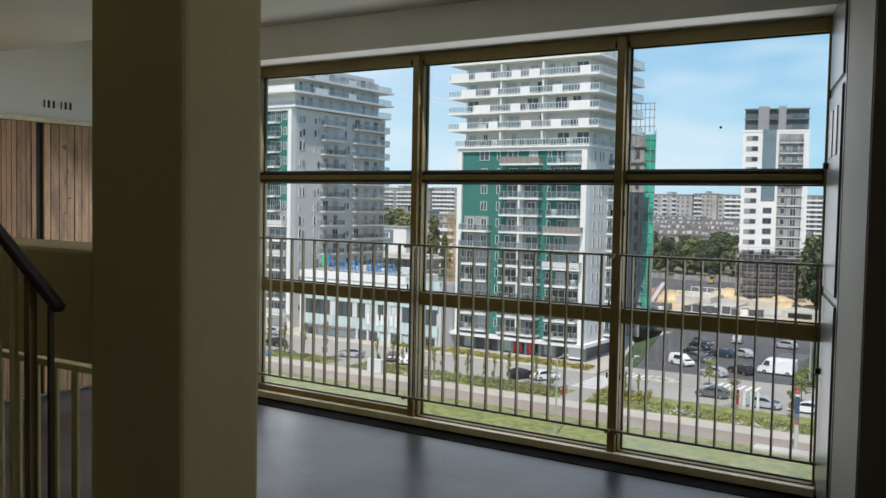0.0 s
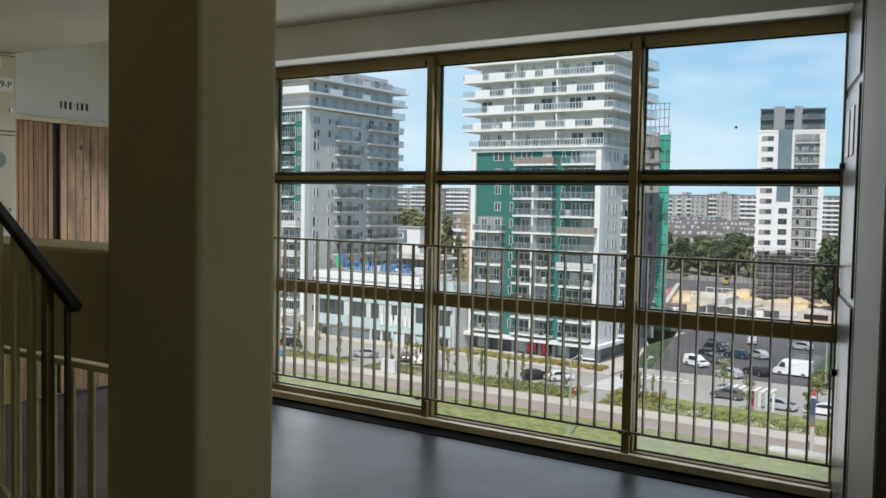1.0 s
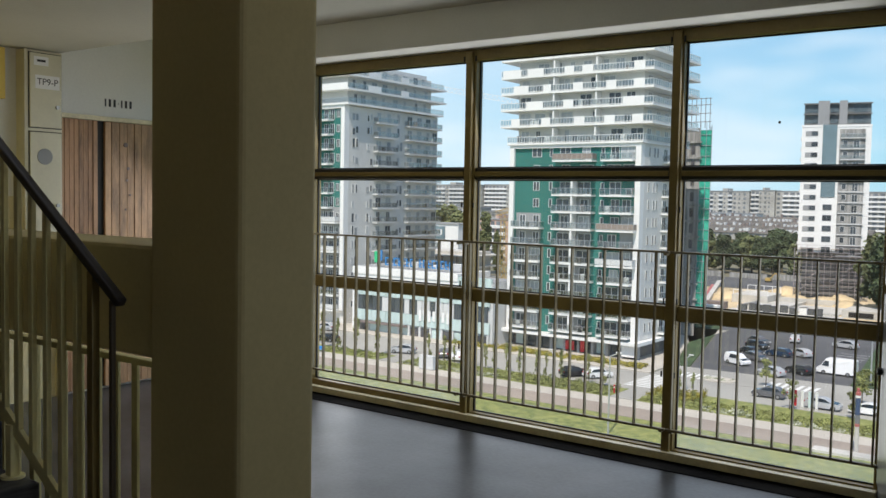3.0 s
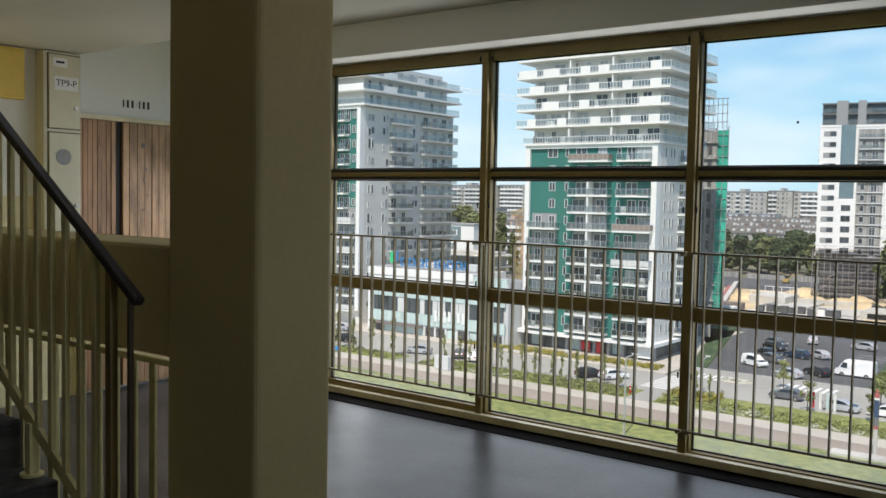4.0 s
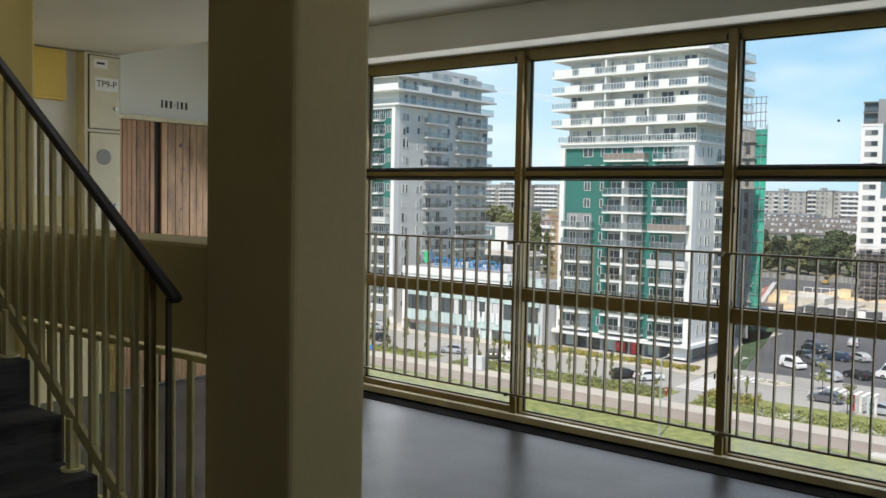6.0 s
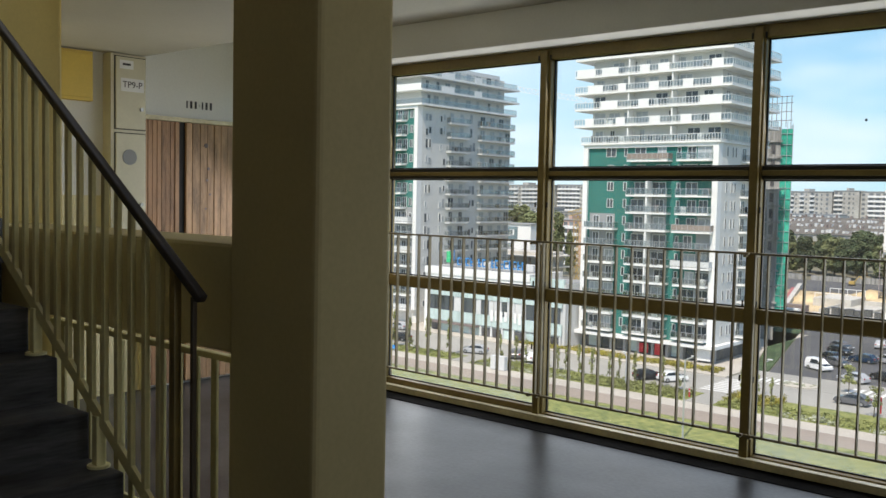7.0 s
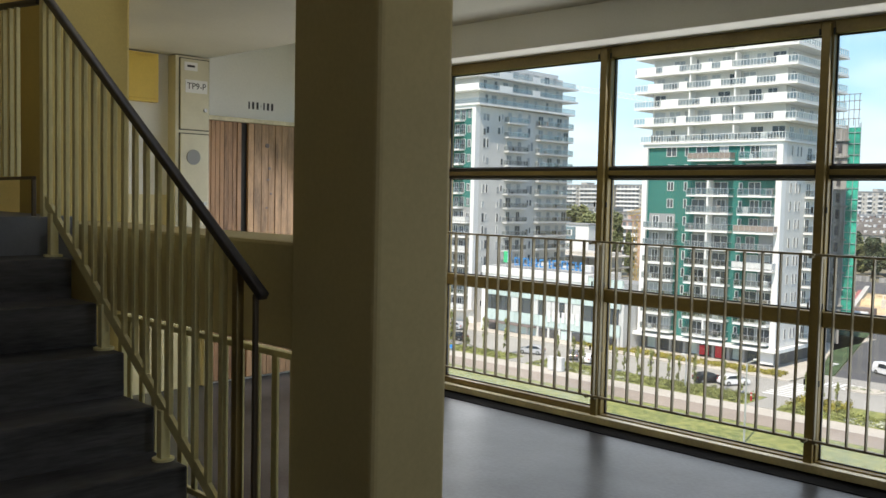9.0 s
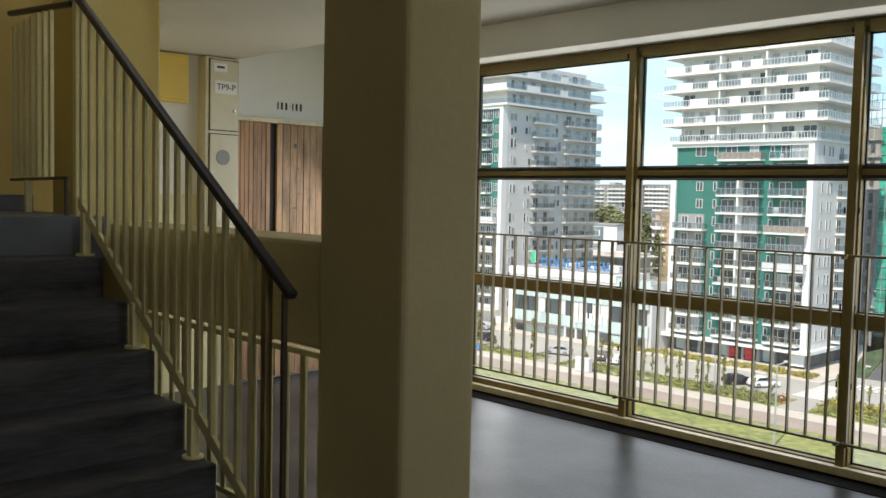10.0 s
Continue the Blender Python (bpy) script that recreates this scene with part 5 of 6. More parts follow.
for z in (19.75, 22.6, 25.4):
    boxes("balcony_slab", M["render_white"], ta, [(XA - 27, XA + 1.3, YA - 0.3, YA + 32.0 if z > 20 else YA + 31, z, z + 0.34)])
    bm = bmesh.new()
    for zz in (0.42, 1.32):
        box(bm, XA + 1.2, XA + 1.27, YA - 0.2, YA + 31, z + zz, z + zz + 0.06)
        box(bm, XA - 26, XA + 1.2, YA - 0.27, YA - 0.2, z + zz, z + zz + 0.06)
    for i in range(36):
        box(bm, XA + 1.21, XA + 1.26, YA - 0.2 + i * 0.88, YA - 0.15 + i * 0.88, z + 0.34, z + 1.32)
    r_ = part("long_railing", bm, M["steel"], ta)
    boxes("glass_screen", M["balglass"], r_, [(XA + 1.22, XA + 1.245, YA - 0.2, YA + 31, z + 0.48, z + 1.31), (XA - 26, XA + 1.2, YA - 0.25, YA - 0.23, z + 0.48, z + 1.31)])
    if z > 20:
        for a, b in ((YA + 5.5, YA + 9.5), (YA + 16, YA + 18.5)):
            boxes("white_panel", M["render_white"], r_, [(XA + 1.28, XA + 1.33, a, b, z + 0.1, z + 1.42)])
        boxes("white_panel", M["render_white"], r_, [(XA - 12, XA + 1.0, YA - 0.34, YA - 0.28, z + 0.1, z + 1.42)])
    for y in (YA + 3.5, YA + 6.5, YA + 10, YA + 13, YA + 16.5, YA + 20, YA + 23, YA + 26.5):
        window_at(ta, XA - 0.77, y + random.uniform(-0.6, 0.6), z + 0.36, random.choice((0.9, 1.6)), 2.1, "e", surround="render_grey", pane=random.choice(("pane", "greypane", "greypane")))
for k in range(14):
    z = 16.6 - 2.92 * k
    if z < G:
        break
    boxes_y = ((YA + 12.0, 6.4), (YA + 22.2, 6.6), (YA + 28.2, 4.8))
    for y, w in boxes_y:
        balcony_at(ta, XA, y, z, w, 1.3, "e", slab="render_white" if k % 4 else "render_grey")
        for dy in (-w / 4, w / 4):
            window_at(ta, XA + 0.03, y + dy, z + 0.3, random.choice((1.2, 1.7)), 2.1, "e", surround="render_grey", pane=random.choice(("pane", "greypane", "greypane")))
        if random.random() < 0.5:
            clutter(ta, XA + 0.4, y - 1.0, z + 0.262, k * 7 + int(y))
    for y in (YA + 3.2, YA + 7.6, YA + 17.2):
        for dy in (-0.5, 0.5):
            if random.random() < 0.72:
                window_at(ta, XA + 0.03, y + dy, z + random.choice((0.3, 0.7)), 0.66, random.choice((1.3, 1.8)), "e", surround=random.choice(("render_mid", "render_white")), split=False, pane=random.choice(("pane", "greypane")))
    low_ = z < -1
    balcony_at(ta, XA - (3.5 if low_ else 5.4), YA + 0.45, z, 4.6 if low_ else 4.2, 1.6, screen="render_grey" if low_ and k % 2 else "balglass")
    balcony_at(ta, XA - 11.5, YA + 0.45, z, 6.2, 1.6)
    window_at(ta, XA - 2.0, YA + 0.40, z + 0.7, 0.9, 1.5)
    for x in (XA - 5.2, XA - 3.6, XA - 12.8, XA - 10.2):
        window_at(ta, x, YA + 0.40, z + 0.3, 1.2, 2.1)

# ---- shopping gallery between the towers ----
mall = thing("shopping_gallery", (0, 0, 0), "two-storey shopping gallery with pale blue-green glazing and rooftop letters", "building")
YM = 130.2
boxes("wall", M["render_grey"], mall, [(-117.6, -86.0, YM + 0.5, YM + 10, G, -13.0)], "grey walls")
boxes("roof_band", M["render_white"], mall, [(-118.2, -93.2, YM - 0.1, YM + 10.3, -13.1, -11.75), (-118.0, -86.0, YM + 0.1, YM + 0.495, -14.2, -13.101)], "white roof band")
boxes("roof", M["render_mid"], mall, [(-117.4, -94.0, YM + 0.7, YM + 9.6, -11.745, -11.7), (-93.1, -86.2, YM + 0.6, YM + 9.6, -12.99, -12.9)], "mid grey felt roof")
for i in range(6):
    boxes("glass_panel", M["palepane"], mall, [(-93.1 + i * 1.18, -92.0 + i * 1.18, YM - 0.02, YM + 0.48, -14.2, -12.2)])
boxes("white_column", M["render_white"], mall, [(-118.0, -116.9, YM - 0.2, YM + 0.49, G, -14.21)])
random.seed(4)
for z0, z1 in ((-17.1, -14.25), (-21.9, -19.9)):
    x = -116.8
    while x < -86.5:
        boxes("glass_panel", M["palepane"], mall, [(x, x + 1.12, YM + 0.02, YM + 0.30, z0, z1)])
        x += 1.17
x = -116.8
while x < -87:
    w_ = random.choice((1.2, 1.8, 2.4))
    boxes("window_strip", M["pane"] if random.random() < 0.62 else M["render_grey"], mall, [(x, x + w_ - 0.12, YM + 0.15, YM + 0.36, -19.85, -17.15)])
    x += w_
x = -116.5
while x < -87:
    boxes("shop_front", M["shop"] if random.random() < 0.7 else M["palepane"], mall, [(x, x + 2.0, YM + 0.3, YM + 0.48, G + 0.15, -22.3)])
    boxes("pier", M["render_grey"], mall, [(x + 2.05, x + 2.45, YM + 0.1, YM + 0.49, G, -21.95)])
    x += 2.5
boxes("canopy", M["rust"], mall, [(-115.8, -104.5, YM - 0.9, YM + 0.02, -22.35, -22.0)], "dark red canopy")
# rooftop letters, drawn as plain shapes
LZ = -11.7
x = -110.6
for i in range(15):
    if i in (7,):
        x += 1.0
    w_ = (0.72, 0.62, 0.8, 0.5)[i % 4]
    boxes("rooftop_letter", M["blue"], mall, [(x, x + 0.16, YM + 0.6, YM + 0.85, LZ + 0.5, LZ + 2.0), (x + 0.17, x + w_, YM + 0.6, YM + 0.85, LZ + 1.75 - 0.6 * (i % 2), LZ + 2.0 - 0.6 * (i % 2)),
          (x + 0.17, x + w_ - 0.05, YM + 0.6, YM + 0.85, LZ + 0.5, LZ + 0.75)], "blue rooftop letter shape")
    boxes("letter_prop", M["steel"], mall, [(x + 0.05, x + 0.12, YM + 0.66, YM + 0.78, LZ, LZ + 0.499)])
    x += w_ + 0.34
boxes("logo_block", M["signgreen"], mall, [(-113.3, -112.3, YM + 0.6, YM + 0.9, LZ + 0.9, LZ + 3.0)], "green rooftop block")
boxes("logo_stripe", M["render_white"], mall, [(-112.29, -112.21, YM + 0.6, YM + 0.9, LZ + 0.9, LZ + 3.1)])
boxes("logo_block", M["blue"], mall, [(-112.2, -111.5, YM + 0.6, YM + 0.9, LZ + 1.3, LZ + 3.3)], "blue rooftop block")
boxes("logo_prop", M["steel"], mall, [(-112.9, -112.7, YM + 0.66, YM + 0.78, LZ, LZ + 0.899), (-111.95, -111.8, YM + 0.66, YM + 0.78, LZ, LZ + 1.299)])
for i in range(7):
    boxes("white_letter", M["render_white"], mall, [(-101.8 + i * 1.05, -101.2 + i * 1.05, YM - 0.1, YM - 0.02, -20.9 + 0.2 * (i % 2), -18.9)], "white letter shape on the glazing")

for i, (x, w_, h_) in enumerate(((-108, 2.2, 1.0), (-102.5, 1.6, 0.8), (-98.4, 2.6, 1.2))):
    boxes("roof_unit", M["render_grey"], mall, [(x, x + w_, YM + 4.5, YM + 6.2, -11.699, -11.699 + h_)], "grey rooftop ventilation unit", 0.05)

# ---- netted building beyond the middle tower ----
nb = thing("unfinished_block", (0.9, 0, 0), "unfinished grey block behind green scaffold netting", "building")
bm = bmesh.new()
prism(bm, [(-86, 168), (-65.3, 168), (-76, 192), (-90, 192)], G, 15.8)
part("wall", bm, M["raw"], nb, "stained grey concrete shell")
bm = bmesh.new()
prism(bm, [(-65.25, 168.2), (-63.3, 168.6), (-73.5, 192), (-75.5, 192)], -20, 15.4)
part("netting", bm, M["net"], nb, "green scaffold netting")
bm = bmesh.new()
for i in range(6):
    rod(bm, (-68.2 + i * 0.9, 168.5, 15.8), (-68.2 + i * 0.9, 168.5, 21.5), 0.06, 5)
for z in (17, 18.6, 20.2, 21.4):
    rod(bm, (-68.2, 168.5, z), (-63.4, 168.5, z), 0.06, 5)
part("scaffold", bm, M["rust"], nb)
bm = bmesh.new()
NET = [(-65.25, 168.1), (-63.22, 168.5), (-73.4, 191.9)]
for k in range(18):
    z = -19.5 + 2.0 * k
    for (xa, ya), (xb, yb) in zip(NET, NET[1:]):
        rod(bm, (xa, ya, z), (xb, yb, z), 0.06, 4)
for s in range(9):
    xa, ya = NET[1][0] + (NET[2][0] - NET[1][0]) * s / 8, NET[1][1] + (NET[2][1] - NET[1][1]) * s / 8
    rod(bm, (xa, ya, -20), (xa, ya, 16.4), 0.06, 4)
for xa, ya in ((-65.25, 168.1), (-64.2, 168.3)):
    rod(bm, (xa, ya, -20), (xa, ya, 17.0), 0.06, 4)
part("net_pole", bm, M["steel"], nb, "grey scaffold tubes over the netting")
for k in range(12):
    boxes("window_opening", M["shop"], nb, [(-66.9, -66.2, 167.9, 167.995, 10.9 - 3 * k, 12.6 - 3 * k)], "dark window opening")
    boxes("floor_edge", M["raw"], nb, [(-86, -64.8, 167.6, 167.95, 13 - 3 * k, 13.3 - 3 * k)])

# ---- tower on stilts of scaffold ----
YC = 262.0
tc = thing("apartment_tower", (0, 0, 0), "slim white apartment tower with a dark grey top above scaffolding", "building", "new apartment towers")
boxes("wall", M["render_white"], tc, [(-70.6, -54.2, YC, YC + 17, -11.2, 23.6)], "white rendered walls")
boxes("grey_bay", M["raw"], tc, [(-61.6, -55.6, YC - 0.25, YC - 0.005, -10.9, 22.4)], "grey balcony bay")
boxes("glass_strip", M["stripglass"], tc, [(-65.6, -62.2, YC - 0.22, YC - 0.005, 4.0, 23.6)], "dark glazed strip")
boxes("top_wall", M["slate"], tc, [(-70.2, -54.5, YC + 0.8, YC + 16, 23.61, 29.2)], "dark grey top storeys")
boxes("top_block", M["render_mid"], tc, [(-66.9, -64.2, YC - 0.1, YC + 0.79, 23.62, 30.1), (-61.9, -60.0, YC - 0.1, YC + 0.79, 23.62, 30.1)])
for z in (26.4, 29.21):
    boxes("top_slab", M["slate"], tc, [(-70.4, -66.95, YC - 0.2, YC + 0.79, z, z + 0.3), (-64.15, -61.95, YC - 0.2, YC + 0.79, z, z + 0.3), (-59.95, -54.2, YC - 0.2, YC + 0.79, z, z + 0.3)])
boxes("parapet_rim", M["render_white"], tc, [(-70.7, -54.1, YC - 0.12, YC - 0.006, 23.0, 23.6)])
for z in (24.0, 26.9):
    boxes("top_balcony", M["balglass"], tc, [(-70.2, -66.95, YC - 0.1, YC - 0.05, z, z + 1.1), (-64.1, -62.0, YC - 0.1, YC - 0.05, z, z + 1.1), (-59.9, -54.4, YC - 0.1, YC - 0.05, z, z + 1.1)])
    boxes("top_window", M["pane"], tc, [(-70.0, -66.8, YC + 0.7, YC + 0.795, z + 0.1, z + 2.1), (-63.9, -62.2, YC + 0.7, YC + 0.795, z + 0.1, z + 2.1), (-58.6, -55.4, YC + 0.7, YC + 0.795, z + 0.1, z + 2.1)])
for k in range(12):
    z = 20.6 - 2.9 * k
    window_at(tc, -68.2, YC - 0.03, z, 3.0, 1.35, surround="render_mid")
    if k > 6:
        window_at(tc, -63.9, YC - 0.03, z + 0.1, 2.2, 1.6, surround="render_mid")
    if k > 0:
        window_at(tc, -60.2, YC - 0.29, z, 1.1, 1.6, split=False)
        window_at(tc, -57.6, YC - 0.29, z - 0.5, 1.4, 2.1)
    if k < 5:
        balcony_at(tc, -58.4, YC - 0.25, z - 0.8, 5.8, 0.6, slab="render_grey")
    else:
        boxes("floor_edge", M["render_grey"], tc, [(-61.5, -55.4, YC - 0.6, YC - 0.255, z - 0.8, z - 0.55)])
    boxes("loggia", M["render_mid"], tc, [(-69.65, -68.3, YC - 0.09, YC - 0.081, z + 0.05, z + 1.3)])
    boxes("side_balcony", M["render_grey"], tc, [(-71.0, -70.61, YC + 3, YC + 8, z - 0.8, z - 0.1)])
boxes("core", M["slate"], tc, [(-69.5, -55.5, YC + 3, YC + 15, G, -11.21)], "dark unfinished lower storeys")
for i in range(13):
    x = -71.2 + i * 1.46
    bm = bmesh.new()
    for y in (YC - 1.1, YC - 0.1):
        rod(bm, (x, y, G), (x, y, -10.2 + 0.5 * (i % 3)), 0.065, 5)
    part("scaffold_post", bm, M["tube"], tc, "mauve-grey scaffold tubes")
for k in range(7):
    z = -22.2 + 2 * k
    boxes("scaffold_deck", M["rust"], tc, [(-71.2, -53.6, YC - 1.1, YC - 0.3, z, z + 0.1)])
    boxes("scaffold_rail", M["tube"], tc, [(-71.4, -53.5, YC - 1.25, YC - 1.15, z + 1.0, z + 1.08)])
for i in range(6):
    x, z = -70.5 + 2.9 * i, -22 + 2.0 * ((i * 2) % 5)
    bm = bmesh.new()
    rod(bm, (x, YC - 1.3, z), (x + 2.8, YC - 1.3, z + 2.0), 0.09, 5)
    part("scaffold_brace", bm, M["tube"], tc)

turn_at = Matrix.Translation((-62.4, YC, 0))
tc.matrix_basis = turn_at @ Matrix.Rotation(radians(12.5), 4, 'Z') @ Matrix.Diagonal((1.06, 1, 1, 1)) @ turn_at.inverted()

# ---- building site ----
deck = thing("site_platform", (0, 0, 0), "raised pale concrete platform with white guard frames on the site", "building site")
boxes("platform", M["concrete"], deck, [(-80.5, -71.2, 236, 248, G, -21.9)], soft=0.05)
for i in range(5):
    x = -80.2 + i * 2.2
    boxes("guard_post", M["render_white"], deck, [(x, x + 0.12, 236.2, 236.32, -21.899, -20.6)])
    boxes("guard_post", M["render_white"], deck, [(x, x + 0.12, 247.6, 247.72, -21.899, -20.2)])
boxes("guard_bar", M["render_white"], deck, [(-80.2, -71.3, 236.1, 236.19, -20.75, -20.6)])
boxes("guard_bar", M["render_white"], deck, [(-80.2, -71.3, 247.73, 247.8, -20.35, -20.2)])
site = thing("site_building", (0, 0, 0), "low pale concrete foundation walls on the building site", "building site")
boxes("wall", M["concrete"], site, [(-74.0, -51.0, 221, 221.4, G, -23.3), (-74.0, -73.6, 221.41, 244, G, -23.0), (-73.5, -56, 244.1, 245, G, -22.6), (-64, -63.7, 221.41, 244, G, -23.2)], "pale concrete walls")
boxes("slab", M["concrete"], site, [(-75, -49, 216.5, 220.95, G + 0.03, G + 0.2), (-73.5, -64.1, 221.6, 244, G + 0.03, G + 0.4), (-63.6, -51, 221.6, 240, G + 0.03, G + 0.25)])
boxes("wall", M["concrete"], site, [(-50.0, -37.0, 221.5, 232, G, -22.2)], "pale concrete walls")
boxes("opening", M["black"], site, [(-48.5, -43.2, 221.4, 221.495, G + 0.25, -22.6)], "dark opening")
for i in range(10):
    c_ = thing("site_container", (-71.5 + i * 1.75 + 0.35 * (i % 2) + (1.2 if i > 5 else 0), 218.2 + 0.7 * (i % 3), G + 0.21), "small dark site container", "container", "site containers")
    boxes("body", M["render_dark"] if i != 7 else M["render_white"], c_, [(-0.8, 0.8, -0.6, 0.6, 0.0, 1.3 + 0.3 * (i % 2))], soft=0.04)
    boxes("lid", M["shop"], c_, [(-0.82, 0.82, -0.62, 0.62, 1.31 + 0.3 * (i % 2), 1.4 + 0.3 * (i % 2))])
random.seed(21)
for x, y, r_, h_ in ((-84.5, 246, 5.5, 2.2), (-75.5, 268, 6.0, 2.4), (-68.5, 252, 5.0, 1.6), (-61, 250, 6.5, 1.9), (-54, 246, 5.0, 1.7), (-58.4, 258, 4.5, 2.0), (-46, 243, 6.0, 1.8)):
    heap = bmesh.new()
    rings = []
    for k in range(6):
        u = k / 5
        rings.append([heap.verts.new((r_ * (1 - u) * math.cos(a * 0.449) * random.uniform(0.85, 1.15), r_ * 0.8 * (1 - u) * math.sin(a * 0.449) * random.uniform(0.85, 1.15), -0.1 + h_ * (1 - (1 - u) ** 2) * random.uniform(0.8, 1.1))) for a in range(14)])
    for k in range(5):
        for a in range(14):
            heap.faces.new((rings[k][a], rings[k][(a + 1) % 14], rings[k + 1][(a + 1) % 14], rings[k + 1][a]))
    heap.faces.new(rings[5])
    tagged(put("sand_heap", mesh("sand_heap", heap, True), M["sand"], None, (x, y, G + 0.02)), "rounded heap of yellow sand on the building site", "sand heap", "sand heaps")
low = thing("retaining_wall", (0, 0, 0), "long low pale concrete wall running back along the site", "wall")
bm = bmesh.new()
prism(bm, [(-82.0, 219.3), (-80.9, 219.6), (-100.6, 285), (-101.8, 284.6)], G - 0.05, G + 1.3)
part("panel", bm, M["concrete"], low)
bm = bmesh.new()
prism(bm, [(-83.4, 221.5), (-82.3, 221.5), (-98.0, 272), (-99.2, 272)], G - 0.05, G + 1.0)
part("barrier", bm, M["faded_red"], low, "faded red barrier along the wall")
silo = thing("site_silo", (-77.6, 201.5, G + 0.02), "white cement silo and cabin on the building site", "silo")
bm = bmesh.new()
rod(bm, (0, 0, 1.5), (0, 0, 6.5), 1.4, 14)
rod(bm, (0, 0, 0.4), (0, 0, 1.49), 0.4, 12, 1.35)
part("tank", bm, M["render_white"], silo)
for a in (0.8, 2.4, 3.9, 5.5):
    bm = bmesh.new()
    rod(bm, (1.3 * math.cos(a), 1.3 * math.sin(a), 0), (1.3 * math.cos(a), 1.3 * math.sin(a), 2.2), 0.1, 6)
    part("leg", bm, M["steel"], silo)
boxes("cabin", M["render_white"], silo, [(2.2, 6.0, -1.2, 1.2, 0, 2.6)], soft=0.05)
tip = thing("tipper_skip", (-78.5, 219, G + 0.02), "open brown metal skip on the sand", "skip")
boxes("tub", M["rust"], tip, [(-2.6, 2.6, -1.2, 1.2, 0, 1.7)], soft=0.1)
dg = thing("excavator", Matrix.Translation((-92, 305, G)) @ Matrix.Scale(0.5, 4), "yellow excavator at the far edge of the site", "excavator")
boxes("tracks", M["tyre"], dg, [(-2, 2, -1.4, 1.4, 0, 1.0)], soft=0.2)
boxes("cab", M["craneyellow"], dg, [(-1.8, 1.6, -1.2, 1.2, 1.05, 3.0)], soft=0.1)
bm = bmesh.new()
rod(bm, (1.0, 0, 2.5), (4.5, 0, 6.5), 0.35, 6)
rod(bm, (4.5, 0, 6.5), (7.5, 0, 3.0), 0.3, 6)
part("boom", bm, M["craneyellow"], dg)
sheet("site_road", M["asphalt"], [(-125, 276), (-20, 276), (-20, 316), (-135, 316)], G + 0.04, "dark grey compacted ground behind the site", "ground")
structure("site_fence", M["raw"], [(-130, -112, 316.5, 317, G, G + 1.9), (-109, -96, 316.5, 317, G, G + 1.7), (-94, -72, 316.5, 317, G, G + 2.0)], "stained concrete fence panels behind the site", "fence")


# ---- cranes ----
def lattice(bm, p, q, half, bays):
    p, q = Vector(p), Vector(q)
    d = (q - p).normalized()
    up = Vector((0, 0, 1)) if abs(d.z) < 0.9 else Vector((0, 1, 0))
    a = d.cross(up).normalized() * half
    b = a.cross(d).normalized() * half
    cs = [a + b, a - b, -a - b, -a + b]
    r = half * 0.11
    for c in cs:
        rod(bm, p + c, q + c, r, 4)
    for i in range(bays):
        s, e = p.lerp(q, i / bays), p.lerp(q, (i + 1) / bays)
        for k in range(4):
            rod(bm, s + cs[k], e + cs[(k + 1) % 4], r * 0.7, 4)


cr = thing("tower_crane", (0, 0, 0), "white tower crane with a long lattice jib behind the towers", "crane", "tower cranes")
bm = bmesh.new()
lattice(bm, (-200, 260, 41.6), (-150, 260, 32.0), 0.8, 28)
part("jib", bm, M["render_white"], cr)
bm = bmesh.new()
lattice(bm, (-152, 261.5, G), (-152, 261.5, 36), 0.9, 26)
part("mast", bm, M["render_white"], cr)
cy = thing("tower_crane", (0, 0, 0), "yellow construction crane mast between the towers", "crane", "tower cranes")
bm = bmesh.new()
lattice(bm, (-128.5, 200, G), (-128.5, 200, -2.4), 0.75, 14)
part("mast", bm, M["craneyellow"], cy)
bm = bmesh.new()
lattice(bm, (-131.0, 199.8, -2.0), (-126.5, 199.8, -0.9), 0.55, 5)
part("jib_foot", bm, M["craneyellow"], cy)


# ---- distant blocks ----
def block(x0, x1, y0, y1, storeys, top, label, wall="render_grey", gap=3.6, high=2.8, banded=False, band="render_white"):
    """A long apartment slab: balcony bands and rows of windows towards the viewer."""
    b = thing("apartment_block", (0, 0, 0), label, "building", "distant apartment blocks")
    boxes("wall", M[wall], b, [(x0, x1, y0, y1, G - 0.05, top)])
    boxes("roof", M["render_mid"], b, [(x0 - 0.3, x1 + 0.3, y0 - 0.3, y1 + 0.3, top + 0.01, top + 0.5)])
    boxes("stair_head", M[wall], b, [(x0 + (x1 - x0) * 0.45, x0 + (x1 - x0) * 0.55, y0 + 2, y1 - 1, top + 0.51, top + 2.0)])
    rng_ = random.Random(int(x0 * 7 + y0))
    bays = int((x1 - x0 - 1) / gap)
    kind = [1 if banded and i % 6 else rng_.choice((0, 1, 1, 2)) for i in range(bays)]
    for k in range(storeys):
        z = top - 2.3 - high * k
        bm, bp = bmesh.new(), bmesh.new()
        for i in range(bays):
            x = x0 + 0.6 + i * gap
            box(bm, x, x + gap * (0.45, 0.66, 0.3)[kind[i]], y0 - 0.1, y0 - 0.01, z, z + (1.4, 1.7, 1.2)[kind[i]])
            if kind[i] == 1:
                box(bp, x - 0.3, x + gap - (0.31 if banded else 0.5), y0 - 1.2, y0 - 0.12, z - 0.95, z + rng_.choice((0.1, 0.2, 0.25)))
        tagged(part("window_row", bm, M["farpane"], b), kind="stuff")
        if bp.faces:
            tagged(part("balcony_row", bp, M[band], b), kind="stuff")
        else:
            bp.free()


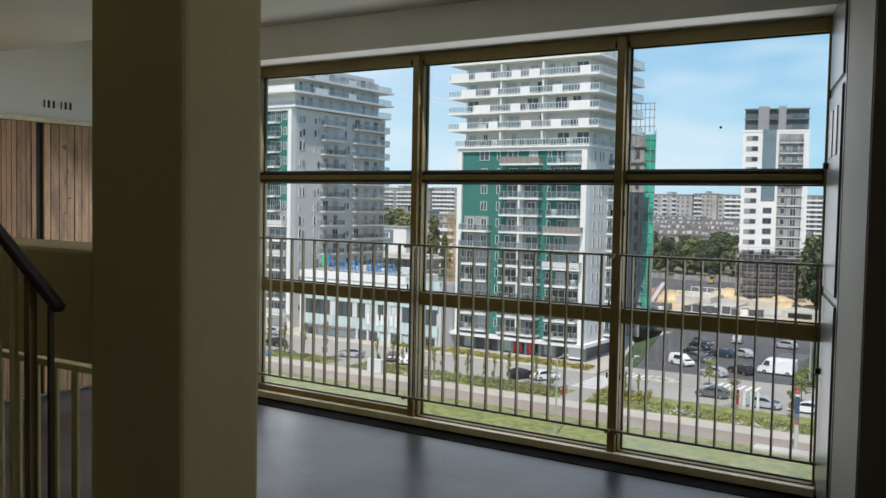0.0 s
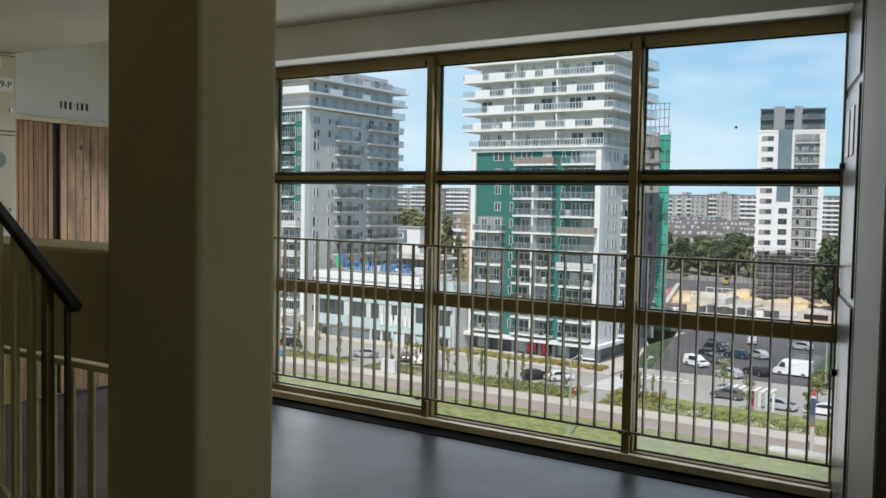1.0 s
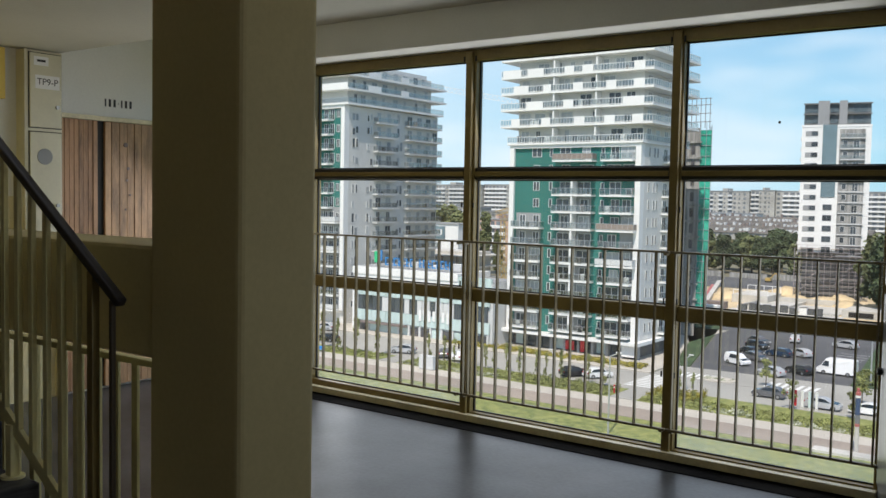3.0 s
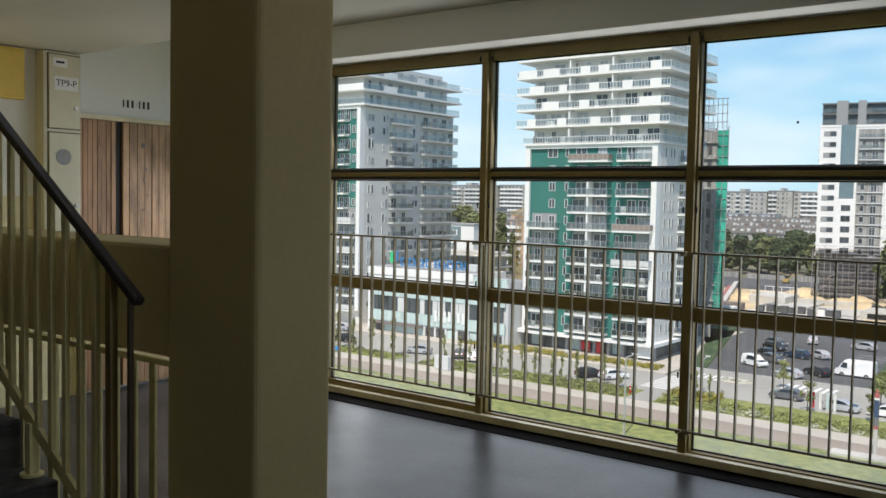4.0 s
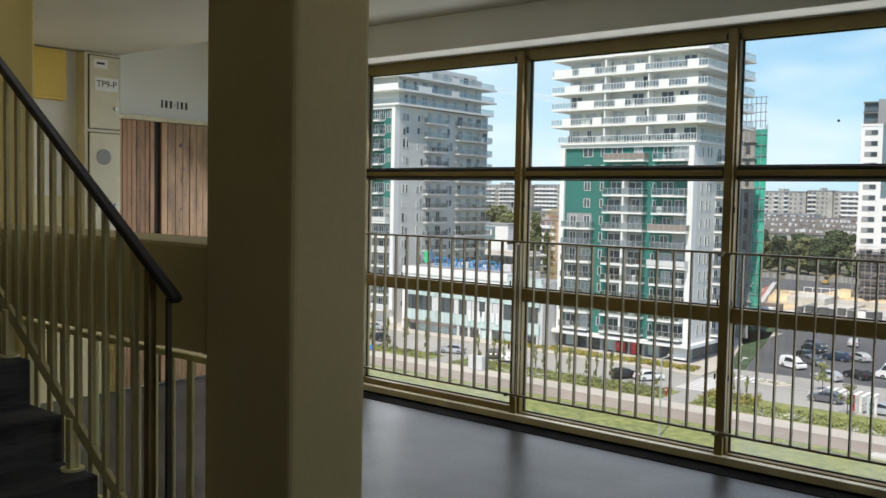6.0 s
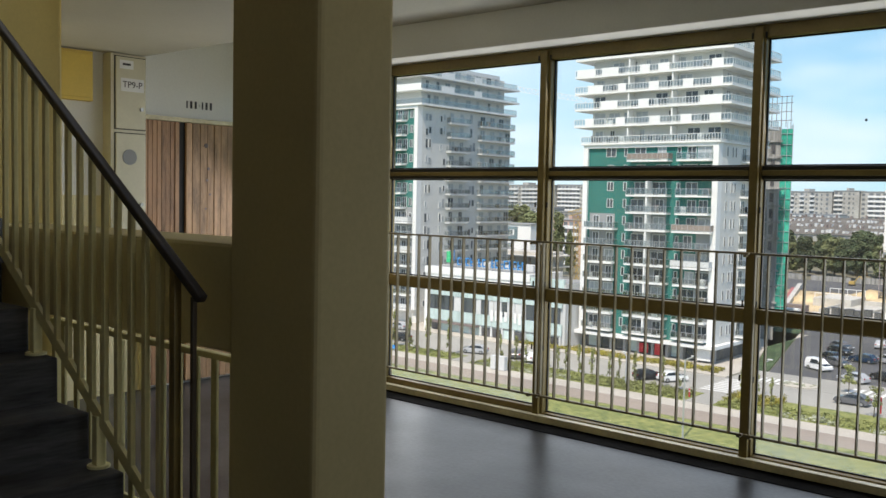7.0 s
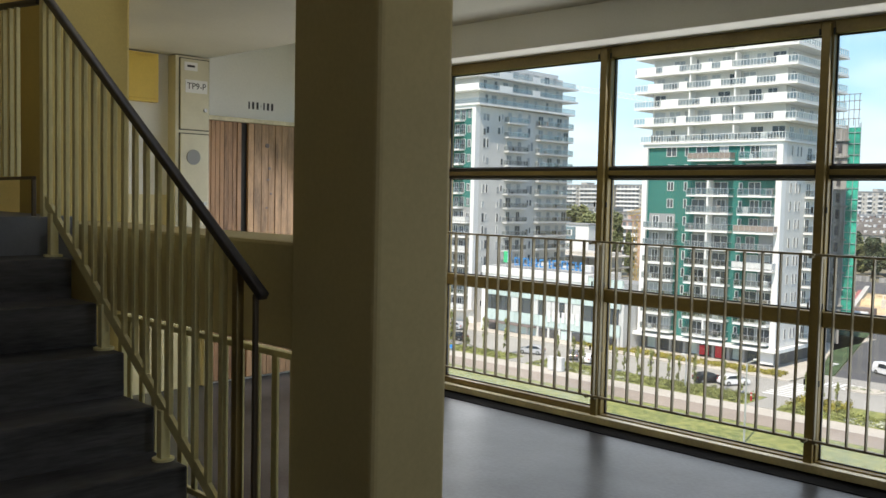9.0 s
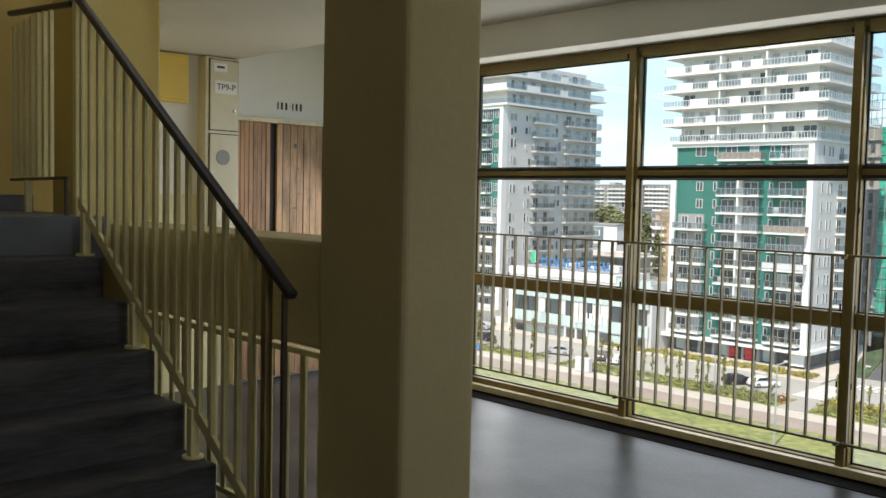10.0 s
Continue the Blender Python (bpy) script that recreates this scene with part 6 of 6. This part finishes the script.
block(-218, -186, 571, 584, 11, 9.9, "long grey eleven-storey apartment block far off", "far_wall", 3.1, band="render_grey")
block(-185.6, -171, 573, 586, 11, 10.6, "grey eleven-storey apartment block far off", "far_wall", 2.6, band="render_pale")
block(-170.6, -96, 575, 587, 11, 10.2, "long pale eleven-storey apartment block with white balcony bands", "far_wall", 3.9, banded=True)
block(-95.6, -20, 566, 578, 11, 9.8, "long pale eleven-storey apartment block with white balcony bands", "far_wall", 4.2, banded=True)
block(-226, -160, 505, 517, 6, -3.4, "lower pale apartment block far off", "render_grey", 3.0)


def tenement(x0, x1, y0, y1, eave, ridge, label, seed):
    """A row of old houses: long tiled roof with dormers and chimneys over a wall of small windows."""
    r = random.Random(seed)
    b = thing("tenement_row", (0, 0, 0), label, "building", "old tenement rows")
    boxes("wall", M["far_wall"], b, [(x0, x1, y0, y1, G - 0.05, eave)])
    ym = (y0 + y1) / 2
    bm = bmesh.new()
    v = [bm.verts.new(p) for x in (x0 - 0.3, x1 + 0.3) for p in ((x, y0 - 0.5, eave + 0.005), (x, ym, ridge), (x, y1 + 0.5, eave + 0.005))]
    for f in ((0, 1, 2), (5, 4, 3), (0, 3, 4, 1), (1, 4, 5, 2), (2, 5, 3, 0)):
        bm.faces.new([v[i] for i in f])
    part("roof", bm, M["tileroof"], b, "brown-grey tiled roof")
    bd, bw, bc = bmesh.new(), bmesh.new(), bmesh.new()
    x = x0 + 1.2
    while x < x1 - 2:
        w = r.uniform(0.7, 1.3)
        zd = eave + (ridge - eave) * 0.32
        box(bd, x, x + w, y0 + r.uniform(0.2, 1.6), ym - 1.0, zd - 0.2, zd + r.uniform(0.6, 1.5))
        for z in (eave - 2.2, eave - 5.0):
            box(bw, x, x + 1.1, y0 - 0.08, y0 - 0.01, z, z + 1.5)
        if r.random() < 0.3:
            box(bc, x, x + 1.0, ym - 0.5, ym + 0.5, ridge - 0.6, ridge + r.uniform(0.8, 1.6))
        x += r.choice((1.7, 2.2, 2.9, 4.2))
    for name, bm, m_ in (("dormer_row", bd, "render_grey"), ("window_row", bw, "farpane"), ("chimney_row", bc, "rust")):
        if bm.faces:
            tagged(part(name, bm, M[m_], b), kind="stuff")
        else:
            bm.free()


tenement(-190, -118, 476, 488, -7.6, -4.4, "row of old houses with brown-grey tiled roof and white dormers", 1)
tenement(-178, -96, 448, 460, -9.4, -6.2, "row of old houses with brown-grey tiled roof and white dormers", 2)
tenement(-168, -84, 418, 430, -11.4, -8.2, "row of old houses with brown-grey tiled roof and white dormers", 3)
block(-400, -352, 515, 527, 11, 11.6, "long grey eleven-storey apartment block far off", "far_wall", 3.2, banded=True, band="render_grey")
block(-351, -300, 520, 532, 11, 12.0, "long grey eleven-storey apartment block far off", "far_wall", 3.0, banded=True)
block(-330, -290, 425, 437, 5, -3.0, "lower grey apartment block far off", "far_wall", 2.8, banded=True)
block(-300, -255, 430, 442, 5, -5.0, "lower pale apartment block far off", "far_wall")
pk = mat("pink_render", (0.52, 0.36, 0.30), 0.85, grain=0.08, scale=0.1, fine=1.5)
M["pink"] = pk
block(-205, -190, 300, 312, 6, -6.2, "pinkish five-storey apartment block", "pink", 2.6)
hall = thing("warehouse", (0, 0, 0), "big white windowless hall with a grey-blue sign", "building")
boxes("wall", M["render_white"], hall, [(-184, -168.5, 235, 241, G, -6.6)])
boxes("roof", M["render_mid"], hall, [(-184.3, -168.2, 234.7, 241.3, -6.59, -6.1)])
boxes("sign", M["stripglass"], hall, [(-181.4, -173.6, 234.75, 234.95, -11.2, -7.2)], "grey-blue sign board")
boxes("sign_bar", M["render_white"], hall, [(-177.8, -177.3, 234.68, 234.745, -10, -8.2), (-176.8, -175.9, 234.68, 234.745, -10, -8.2), (-175.5, -174.8, 234.68, 234.745, -10, -8.2)], "white bar on the sign")
fr = thing("unfinished_block", (0, 0, 0), "unfinished brownish concrete frame building", "building")
for k in range(4):
    boxes("floor_slab", M["concrete"], fr, [(-152, -132, 190, 204, -22 + 2.9 * k, -21.7 + 2.9 * k)])
    for x in (-151.5, -147, -142, -137, -132.6):
        boxes("column", M["rust"], fr, [(x, x + 0.5, 190.3, 190.8, -24.9 + 2.9 * k + (0.9 if k == 0 else 0.005), -22.005 + 2.9 * k)])
boxes("core", M["concrete"], fr, [(-150, -134, 194, 202, G, -12.2)])
